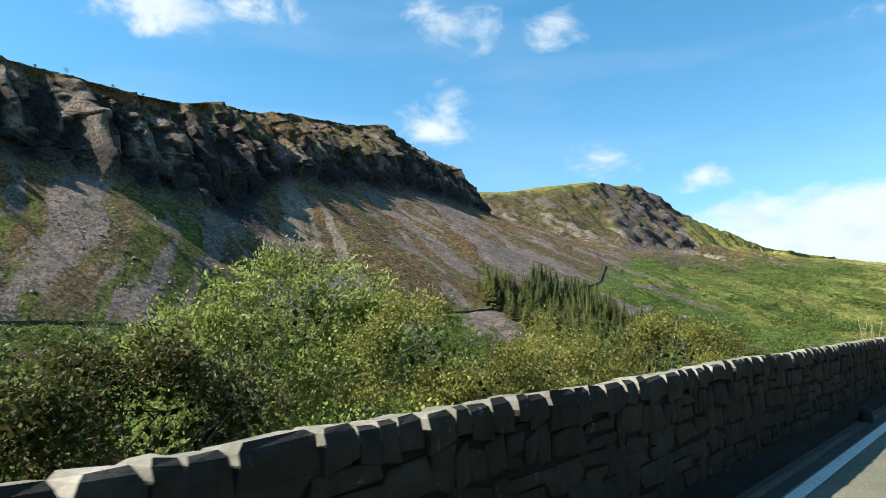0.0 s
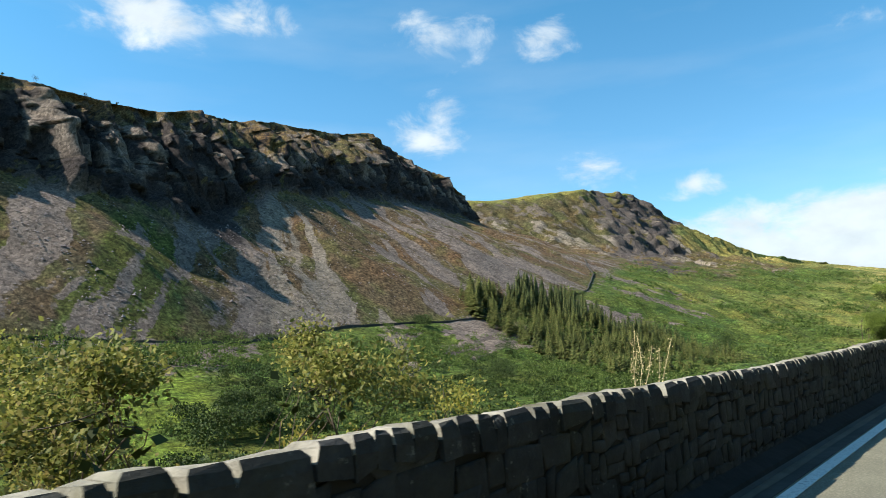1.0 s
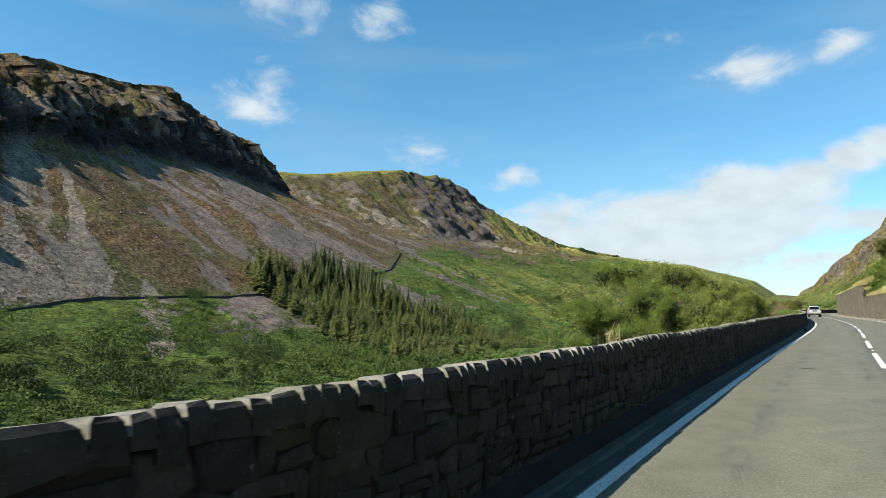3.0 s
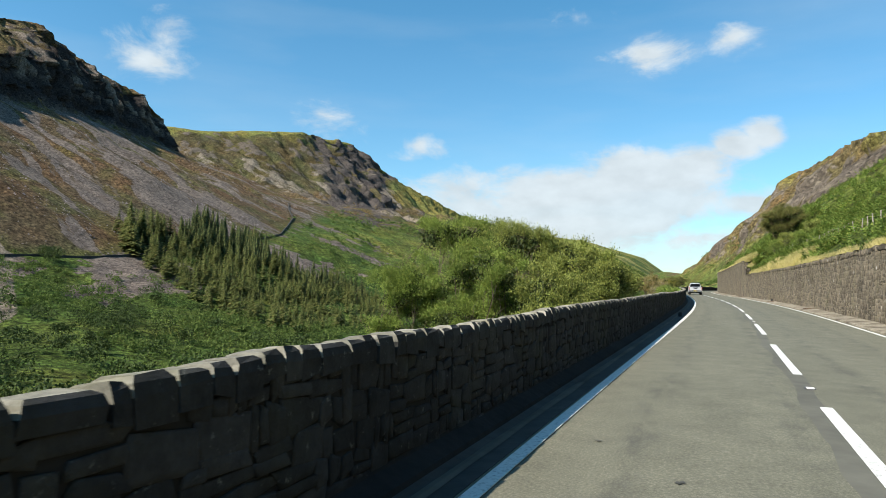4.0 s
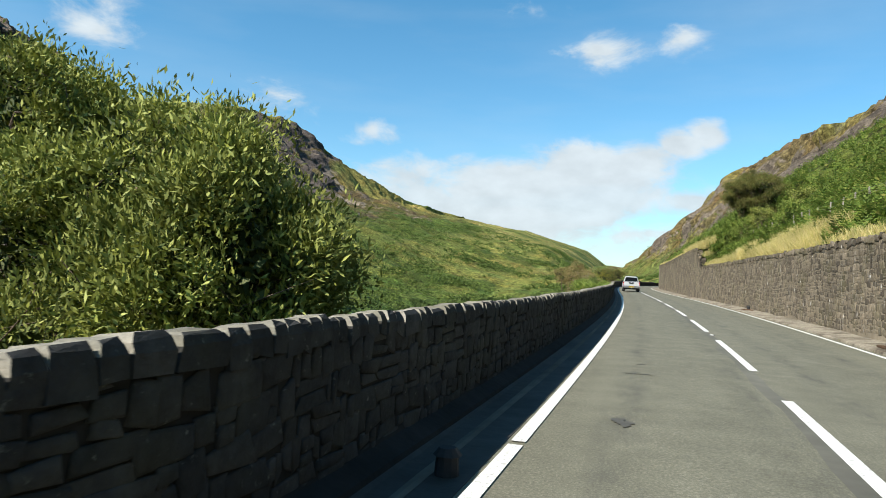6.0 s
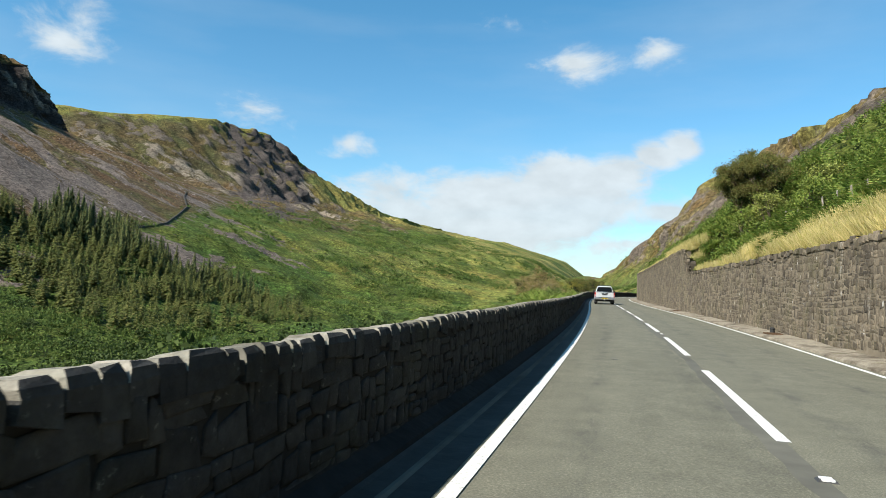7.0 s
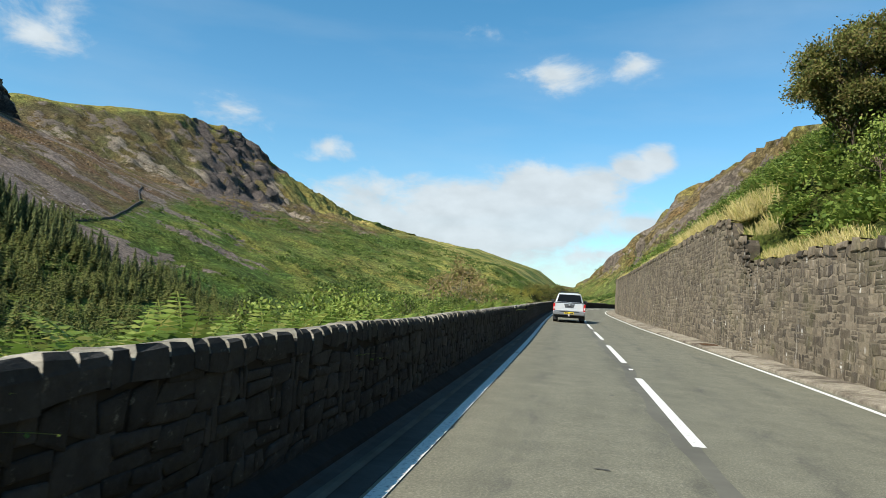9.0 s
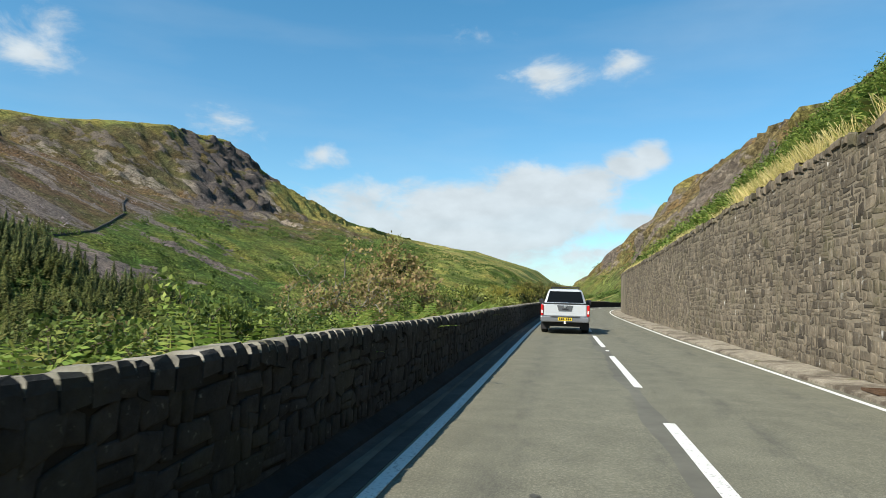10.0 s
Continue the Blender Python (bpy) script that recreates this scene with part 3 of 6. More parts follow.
    strip_bare(smooth(1.0, 0.5, np.abs(Yg - 262 + 55 * (Vg - 5.1)) / 9 + np.maximum(0, np.abs(Vg - 5.45) - 0.45) * 6) * 0.9, "pale", 0.8)
    grow(smooth(5.05, 5.4, Vg) * (1 - smooth(8.4, 8.9, Vg)) * (1 - smooth(950, 1120, Yg)) * smooth(-0.3, 0.0, p1 + 0.5 * p2) * (1 - field) * 0.75, "bracken")
    grow(smooth(5.0, 5.3, Vg) * (1 - smooth(8.4, 8.9, Vg)) * smooth(500, 700, Yg) * (1 - smooth(1100, 1250, Yg)) * smooth(0.02, 0.12, fbm((Yg + 70 * Vg) / 45, Vg * 2.5, 0, 105, 4) + 0.2 * p2) * 0.6, "meadow")
    graze = smooth(660, 860, Yg + 60 * p1) * smooth(5.3, 5.7, Vg + 0.2 * p1) * (1 - smooth(8.6, 9.0, Vg)) * (1 - far_sun)
    grow(graze * smooth(-0.35, 0.05, p3 + 0.5 * p1 + 0.3 * p2 + 0.12) * 0.95, "meadow")
    grow(graze * smooth(0.05, 0.3, fbm(X / 60, Yg / 90, 0, 107, 3) + 0.3 * p1) * 0.6, "moor")
    grow(graze * smooth(0.12, 0.28, fbm(X / 45, Yg / 80, 0, 109, 3) + 0.2 * p2 - 0.06) * 0.8, "bracken")
    # first crag
    strip_bare(cliff1, "cliff")
    strip_bare(cliff1 * smooth(0.55, 0.75, 0.6 * blk + 0.4 * blk2 + 0.35 * p2) * (1 - smooth(3.55, 3.8, Vg)) * 0.85, "tan")
    # dark V below the crag: bare rock, with the cliff's shadow in its colour
    gully = smooth(1.0, 0.6, np.abs(Yg - 219 + 4 * p2) / (4 + 60 * np.clip(4.28 - Vg, 0, 1))) * smooth(3.8, 3.95, Vg) * (1 - smooth(4.2, 4.3, Vg))
    strip_bare(gully, "cliff")
    grow(cliff1, "ledge")
    grow(cliff1 * smooth(-0.05, 0.2, p1 + 0.4 * p2) * 0.5, "olive")
    bare = bare - cliff1 * (0.46 * brow + 0.34 * shelf * smooth(-0.3, 0.1, p2 + 0.4 * p1))
    rim = smooth(2.4, 2.8, Vg) * (1 - smooth(3.02, 3.12, Vg + 0.1 * p2)) * (1 - smooth(760, 820, Yg))
    grow(rim, "ledge")
    bare = np.clip(bare - rim * 0.5 * smooth(-0.1, 0.2, p2), 0, 1)
    # second hill: mossy brow, brown flank, dark crag that falls down its end, pale runs of scree
    hill = smooth(740, 820, Yg) * (1 - smooth(1400, 1500, Yg)) * smooth(2.3, 2.8, Vg)
    Vh = Vg - (0.3 + 0.22 * np.exp(-((Yg - 850) / 110) ** 2)) * smooth(4.2, 5.0, Vg)
    face = hill * smooth(2.98, 3.12, Vh + 0.15 * p1) * (1 - smooth(4.85, 5.1, Vh + 0.2 * p1))
    bare = bare * (1 - face)
    grow(hill * (1 - smooth(2.95, 3.2, Vh + 0.3 * p1)) * 0.9, "moor")
    grow(face, "flank")
    grow(face * smooth(0.0, 0.25, p1 + 0.5 * p2) * (1 - smooth(3.5, 4.2, Vh)) * 0.7, "olive")
    grow(face * smooth(-0.1, 0.2, p3 + 0.4 * p1) * smooth(3.6, 4.1, Vh) * 0.8, "heather")
    grow(hill * smooth(4.75, 5.0, Vh + 0.2 * p1) * (1 - smooth(5.2, 5.6, Vh)) * 0.8, "bracken")
    strip_bare(face * smooth(0.02, 0.2, 0.7 * p4 + 0.35 * p2 + 0.9 * (0.16 - rib)), "rock", 0.75)
    strip_bare(face * smooth(0.08, 0.22, s1 + 0.5 * s3) * smooth(3.3, 3.6, Vh), "pale", 0.56)
    strip_bare(crag2 * smooth(-0.35, 0.0, p4 + 0.5 * p2), "crag", 0.95)
    strip_bare(crag2 * smooth(0.2, 0.35, p2 + 0.3 * p1) * 0.5, "rock", 0.95)
    tail = smooth(0.9, 0.4, np.abs(Yg - c_out - 5 - 12 * p2) / 34) * smooth(3.5, 3.9, Vg) * (1 - smooth(5.3, 5.6, Vg)) * smooth(740, 790, Yg)
    strip_bare(tail * smooth(-0.1, 0.1, s1 + 0.3 * p2), "pale", 0.8)
    grow((1 - crag2) * smooth(1200, 1330, Yg + 70 * p1) * smooth(2.9, 3.2, Vg) * (1 - smooth(5.1, 5.4, Vg)) * smooth(-0.45, -0.05, p3 + 0.5 * p2) * 0.9, "moor", True)
    grow(face * smooth(4.2, 4.7, Vh + 0.25 * p1) * smooth(-0.2, 0.1, p2 + 0.5 * p1) * 0.75, "turf", True)
    # hillside above the retaining wall
    rh = smooth(15.0, 15.2, Vg)
    bare = bare * (1 - rh)
    grow(rh * (1 - smooth(15.9, 16.15, Vg)) * smooth(-0.4, 0.2, p2 + p1 - 0.25 - 0.4 * (1 - smooth(112, 120, Yg)) - 0.2 * smooth(145, 155, Yg)), "straw")
    grow(rh * smooth(0.1, 0.5, p1 + 0.3 * p2) * smooth(15.7, 16.2, Vg) * 0.8, "straw")
    grow(rh * smooth(16.6, 17.4, Vg + 0.7 * p1) * 0.85, "moor")
    grow(rh * smooth(16.9, 17.4, Vg + 0.4 * p1) * smooth(170, 260, Yg) * 0.8, "heather")
    grow(rh * smooth(15.8, 16.2, Vg) * (1 - smooth(17.15, 17.45, Vg + 0.4 * p1)) * smooth(-0.4, 0.0, p1 + 0.5 * p2) * (1 - smooth(230, 300, Yg)) * 0.85, "fern")
    strip_bare(crag3 * smooth(-0.2, 0.15, p1 + 0.6 * p2), "rock", 0.8)
    strip_bare(crag3 * smooth(0.1, 0.3, fbm(X / 4, Yg / 5, Z / 4, 95, 4)) * 0.6, "pale", 0.8)
    grow(crag3 * smooth(17.75, 17.95, Vg) * smooth(0.0, 0.2, p1 + 0.3 * p2) * 0.6, "moor", True)
    grow(rh * smooth(16.3, 16.8, Vg) * (1 - smooth(17.2, 17.6, Vg + 0.5 * p1)) * smooth(-0.1, 0.2, p1 + 0.5 * p2) * smooth(150, 220, Yg) * 0.8, "green", True)
    grow(smooth(9.5, 10.5, Vg) * (1 - smooth(12, 12.2, Vg)) * smooth(-0.1, 0.4, p2) * 0.6, "earth", True)
    verts = np.stack([X, Yg2, Z], -1).reshape(-1, 3)
    ob = mesh_from("ground", verts, grid_faces(*X.shape), M_GROUND, smooth_shade=True)
    for key, layer in (("cover", green), ("stone", stone)):
        a = ob.data.color_attributes.new(key, 'FLOAT_COLOR', 'POINT')
        a.data.foreach_set("color", np.c_[np.clip(layer.reshape(-1, 3), 0.005, 1), np.ones(len(verts))].astype(np.float32).ravel())
    ob.data.attributes.new("bare", 'FLOAT', 'POINT').data.foreach_set("value", bare.astype(np.float32).ravel())
    ob.data.attributes.new("fall", 'FLOAT_VECTOR', 'POINT').data.foreach_set("vector", np.stack([wob / 4.0, Vg * 3.2, 0 * wob], -1).astype(np.float32).ravel())
    tagged(ob, "steep upland valley with scree, heather, grass and dark crags", "hillside", kind="structure")
    return X, Yg2, Z, V, Y


LAND = build_land()


def land_at(y, v):
    """A point of the land on row y at position v across the lines."""
    X, YY, Z, V, Y = LAND
    i = int(np.clip(np.searchsorted(Y, y), 0, len(Y) - 1))
    return float(np.interp(v, V, X[i])), float(y), float(np.interp(v, V, Z[i]))


def land_z(x, y):
    X, YY, Z, V, Y = LAND
    i = int(np.clip(np.searchsorted(Y, y), 0, len(Y) - 1))
    return float(np.interp(x, X[i], Z[i]))


# ---- road ----
def strip(name, y0, y1, offs, zs, material, step=1.0, thick=None):
    y = np.linspace(y0, y1, max(2, int(round((y1 - y0) / step)) + 1))
    cols = [np.stack([(o(y) if callable(o) else edge(y) + o), y, np.full_like(y, z)], -1) for o, z in zip(offs, zs)]
    v = np.stack(cols, 1).reshape(-1, 3)
    return mesh_from(name, v, grid_faces(len(y), len(offs)), material)


def build_road():
    road = strip("road", -60, ROAD_END, [-0.13, 0.2, 0.6, centre, lambda y: right_line(y) - 1.2, lambda y: right_line(y) + 0.22, lambda y: right_line(y) + 0.22],
                 [-0.01, -0.004, 0.0, 0.02, 0.012, 0.0, -0.3], M_ASPHALT)
    co = np.array([v.co[:2] for v in road.data.vertices])
    road.data.attributes.new("across", 'FLOAT', 'POINT').data.foreach_set("value", (co[:, 0] - edge(co[:, 1])).astype(np.float32))
    tagged(road, "grey worn asphalt two-lane mountain road", "road", kind="structure")
    # gutter dirt with the shade of the parapet put into its colour
    shaded_dirt = strip("gutter", -60, ROAD_END, [lambda y: wall_l(y) + 0.02, lambda y: wall_l(y) + 0.2, -0.3, -0.1, -0.1], [0.05, 0.0, -0.012, -0.004, -0.06], M_SHADED_DIRT)
    shaded_dirt.parent = road
    tagged(shaded_dirt, "dirt along the foot of the parapet, darkened for its shade")
    y = np.linspace(-10, 230, 700)
    mid, half = (wall_l(y) + edge(y) - 0.06) / 2 + 0.02, 0.045 + 0.02 * fbm(y / 1.5, 0 * y, 0, 8, 3)
    z = np.interp((mid - wall_l(y)) / (edge(y) - wall_l(y)), (0.2, 0.6), (0.004, -0.006)) + 0.006
    v = np.stack([np.stack([mid - half, y, z - 0.006], -1), np.stack([mid, y, z], -1), np.stack([mid + half, y, z - 0.007], -1)], 1).reshape(-1, 3)
    dust = mesh_from("dust_band", v, grid_faces(len(y), 3), mat_plain("pale road dust", (0.115, 0.105, 0.085), 0.95, 0.1, var=0.5, scale=3), road)
    tagged(dust, "pale drift of grit in the gutter")
    # edge lines and centre marks are thin films of paint
    def paint(name, y0, y1, c, half, z=0.0045, step=1.0):
        n = max(2, int(round((y1 - y0) / step)) + 1)
        y = np.linspace(y0, y1, n)
        zz = np.full_like(y, z)
        rows = [np.stack([c(y) + d, y, zz - dz], -1) for d, dz in ((-half, 0.006), (-half, 0), (half, 0), (half, 0.006))]
        return mesh_from(name, np.stack(rows, 1).reshape(-1, 3), grid_faces(n, 4), M_LINE, road)
    y = -60.0
    rng = random.Random(4)
    while y < 290:
        L = rng.choice((9.0, 14.0, 23.0))
        paint("edge_line", y, y + L - (0.12 if rng.random() < 0.4 else 0.0), edge, 0.06)
        y += L
    paint("edge_line", -60, 290, right_line, 0.05, 0.006)
    for k in range(-7, 25):
        y1 = 66.2 + 9.0 * k + np.interp(k, (1, 3), (0.3, 1.2)) - np.interp(k, (3, 8), (0.0, 1.2))
        paint("centre_mark", y1 - 5.9, y1, centre, 0.065, 0.0245)
    return road


ROAD = build_road()


def mat_verge():
    m = Mat("gritty verge", 0.95, 0.1)
    grit = m.mul(m.ramp(m.noise(6, 6, 0.7), [(0.25, (0.15, 0.13, 0.10)), (0.55, (0.27, 0.24, 0.185)), (0.8, (0.38, 0.34, 0.27))]), m.grey(m.noise(60, 3, 0.7), 0.7, 1.3))
    dirt = m.grey(m.noise(0.8, 6, 0.7), 0.0, 0.9, 0.48, 0.62)
    grass = m.grey(m.noise(1.7, 6, 0.75), 0.0, 0.8, 0.6, 0.68)
    m.base(m.mix(grass, m.mix(dirt, grit, (0.075, 0.06, 0.045)), (0.09, 0.09, 0.03)))
    m.bump(m.noise(9, 6, 0.7), 0.7, 0.05)
    return m.m


def verge():
    y = np.linspace(-60, ROAD_END, 500)
    rl, wr = right_line(y), wall_r(y)
    n = fbm(y / 0.9, 0 * y, 0, 5, 4) * 0.07
    rows = [np.stack([rl + 0.16 + n, y, 0 * y - 0.05], -1), np.stack([rl + 0.18 + n, y, 0 * y + 0.05 + n * 0.3], -1), np.stack([rl + 0.26 + n, y, 0 * y + 0.075], -1),
            np.stack([(rl + wr) / 2, y, 0.085 + n * 0.4], -1), np.stack([wr + 0.1, y, 0.11 + n * 0.5], -1)]
    v = np.stack(rows, 1).reshape(-1, 3)
    ob = mesh_from("verge", v, grid_faces(len(y), 5), mat_verge())
    tagged(ob, "narrow gritty concrete verge along the retaining wall", "verge", kind="structure")


verge()


# ---- masonry ----
def stone_verts(w, h, d, rng, jit=0.42, inset=0.13):
    """A rough-hewn block: x along the wall, y out of it, z up; its back lies in the joint."""
    j = lambda s: (rng.random() - 0.5) * 2 * s
    a = [(-w / 2 + j(jit * 0.3) * w, -h / 2 + j(jit) * h * 0.6), (w / 2 + j(jit * 0.3) * w, -h / 2 + j(jit) * h * 0.6), (w / 2 + j(jit * 0.5) * w, h / 2 + j(jit) * h * 0.6), (-w / 2 + j(jit * 0.5) * w, h / 2 + j(jit) * h * 0.6)]
    m = min(w, h) * inset
    v = [(x, 0.0, z) for x, z in a]
    v += [(x, d * (0.62 + j(0.15)), z) for x, z in a]
    v += [(x * (1 - 2 * m / w) + j(0.1) * m, d * (0.95 + j(0.22)), z * (1 - 2 * m / h) + j(0.1) * m) for x, z in a]
    v.append((j(0.15) * w, d * (1.1 + j(0.2)), j(0.15) * h))
    return v


STONE_FACES = [(0, 1, 5, 4), (1, 2, 6, 5), (2, 3, 7, 6), (3, 0, 4, 7), (4, 5, 9, 8), (5, 6, 10, 9), (6, 7, 11, 10), (7, 4, 8, 11), (8, 9, 12), (9, 10, 12), (10, 11, 12), (11, 8, 12)]


def stone_mesh(name, w, h, d, rng, material):
    me = bpy.data.meshes.new(name)
    me.from_pydata(stone_verts(w, h, d, rng), [], STONE_FACES)
    me.materials.append(material)
    me.polygons.foreach_set("use_smooth", np.ones(len(me.polygons), bool))
    return me


def masonry(wall, y0, y1, face, out, base, top, course, length, depth, material, near, seed, name="stone", z_jit=0.12, gap=0.022):
    """Rubble courses on a wall face. face(y): x of the backing; out: +1 or -1; near: stretch of y whose stones are parts."""
    rng = random.Random(seed)
    kinds = [stone_mesh(name, 1.0, 1.0, 1.0, rng, material) for _ in range(14)]
    V, F, count = [], [], 0
    y_all = []
    maxtop = max(top(y) for y in np.linspace(y0, y1, 200))
    z = base
    row = 0
    while z < maxtop - 0.05:
        h = course * rng.uniform(0.72, 1.3)
        y = y0 - rng.random() * length
        while y < y1:
            w = length * rng.uniform(0.4, 1.8)
            yc, zc = y + w / 2, z + h / 2 + fbm(np.array([y / 3.0]), np.array([row * 0.06]), 0, seed, 2)[0] * z_jit
            hh = h
            pieces = [(yc, zc, w, hh)]
            if rng.random() < 0.3:
                pieces = [(yc, zc - hh * 0.27, w, hh * 0.46), (yc, zc + hh * 0.23, w, hh * 0.52)]
            elif rng.random() < 0.25:
                pieces = [(yc - w * 0.26, zc, w * 0.47, hh), (yc + w * 0.24, zc, w * 0.51, hh)]
            for yy, zz, ww, hz in pieces:
                if zz + hz * 0.4 > top(yy) or zz - hz / 2 < base - 0.12:
                    continue
                d = depth * rng.uniform(0.6, 1.25)
                x = float(face(yy))
                slope = float(face(yy + 0.5) - face(yy - 0.5))
                ang = math.atan(slope)
                ww2, hz2 = ww - gap, hz - gap
                if near[0] <= yy <= near[1] and count < 300:
                    ob = new(name, rng.choice(kinds))
                    ob.parent = wall
                    rot = Matrix.Rotation(-ang, 4, 'Z') @ Matrix.Rotation(radians(-90 if out > 0 else 90), 4, 'Z')
                    ob.matrix_basis = Matrix.Translation((x, yy, zz)) @ rot @ Matrix.Rotation(rng.uniform(-0.05, 0.05), 4, 'Y') @ Matrix.Diagonal((ww2, d, hz2, 1))
                    count += 1
                else:
                    tilt = rng.uniform(-0.05, 0.05)
                    b = len(V)
                    for lx, ly, lz in stone_verts(ww2, hz2, d, rng):
                        lx, lz = lx - tilt * lz, lz + tilt * lx
                        V.append((x + out * ly + slope * (-out) * lx, yy - out * lx, zz + lz))
                    F.extend(tuple(i + b for i in f) for f in STONE_FACES)
            y += w
        z += h
        row += 1
    ob = mesh_from(name + "_facing", V, F, material, wall, smooth_shade=True)
    tagged(ob, kind="stuff")


def slab_along(name, y0, y1, xa, xb, z0, ztop, material, parent, step=1.0):
    y = np.linspace(y0, y1, int((y1 - y0) / step) + 1)
    zt = np.array([ztop(v) for v in y]) if callable(ztop) else np.full_like(y, ztop)
    a, b = xa(y), xb(y)
    ring = [np.stack([a, y, np.full_like(y, z0)], -1), np.stack([a, y, zt], -1), np.stack([b, y, zt], -1), np.stack([b, y, np.full_like(y, z0)], -1)]
    v = np.stack(ring, 1).reshape(-1, 3)
    f = grid_faces(len(y), 4).tolist() + [(0, 1, 2, 3), tuple(len(v) - 4 + i for i in (3, 2, 1, 0))]
    return mesh_from(name, v, f, material, parent)


# ---- plants ----
def quads_mesh(name, P, material, parent=None):
    """P: n x 4 x 3 corners."""
    n = len(P)
    me = bpy.data.meshes.new(name)
    me.vertices.add(n * 4)
    me.vertices.foreach_set("co", np.asarray(P, np.float32).ravel())
    me.loops.add(n * 4)
    me.loops.foreach_set("vertex_index", np.arange(n * 4, dtype=np.int32))
    me.polygons.add(n)
    me.polygons.foreach_set("loop_start", np.arange(0, n * 4, 4, dtype=np.int32))
    me.update(calc_edges=True)
    me.materials.append(material)
    ob = new(name, me)
    if parent is not None:
        ob.parent = parent
    return ob


def unit(v):
    return v / (np.linalg.norm(v, axis=-1, keepdims=True) + 1e-9)


def leaf_quads(C, length, width, rs, droop=0.2, dirs=None):
    n = len(C)
    d = unit(rs.normal(size=(n, 3)) + (0 if dirs is None else dirs * 1.3) + np.array([0, 0, -droop]))
    s = unit(np.cross(d, rs.normal(size=(n, 3))))
    L = length * rs.uniform(0.6, 1.3, (n, 1))
    W = width * rs.uniform(0.7, 1.25, (n, 1))
    up = np.cross(d, s)
    return np.stack([C - d * L * 0.5, C + s * W * 0.5 + up * W * 0.12 - d * L * 0.05, C + d * L * 0.5, C - s * W * 0.5 + up * W * 0.12 - d * L * 0.05], 1)


def tubes_mesh(name, paths, material, parent=None, sides=5):
    """paths: list of (points k x 3, radii k)."""
    V, F = [], []
    for pts, rad in paths:
        pts, rad = np.asarray(pts, float), np.asarray(rad, float)
        t = unit(np.gradient(pts, axis=0))
        ref = np.where(np.abs(t[:, 2:3]) > 0.9, np.array([[1.0, 0, 0]]), np.array([[0, 0, 1.0]]))
        a = unit(np.cross(t, ref))
        b = np.cross(t, a)
        base = len(V)
        for k in range(len(pts)):
            for j in range(sides):
                an = 2 * math.pi * j / sides
                V.append(pts[k] + rad[k] * (a[k] * math.cos(an) + b[k] * math.sin(an)))
        for k in range(len(pts) - 1):
            for j in range(sides):
                p, q = base + k * sides + j, base + k * sides + (j + 1) % sides
                F.append((p, q, q + sides, p + sides))
        F.append(tuple(base + (len(pts) - 1) * sides + j for j in range(sides)))
    return mesh_from(name, np.array(V), F, material, parent, smooth_shade=True)


def bend(p0, p1, rs, k=7, sag=0.12):
    t = np.linspace(0, 1, k)[:, None]
    p0, p1 = np.asarray(p0, float), np.asarray(p1, float)
    off = rs.normal(size=3) * np.linalg.norm(p1 - p0) * sag
    return p0 * (1 - t) + p1 * t + off * (4 * t * (1 - t)) + rs.normal(size=(k, 3)) * np.linalg.norm(p1 - p0) * 0.012


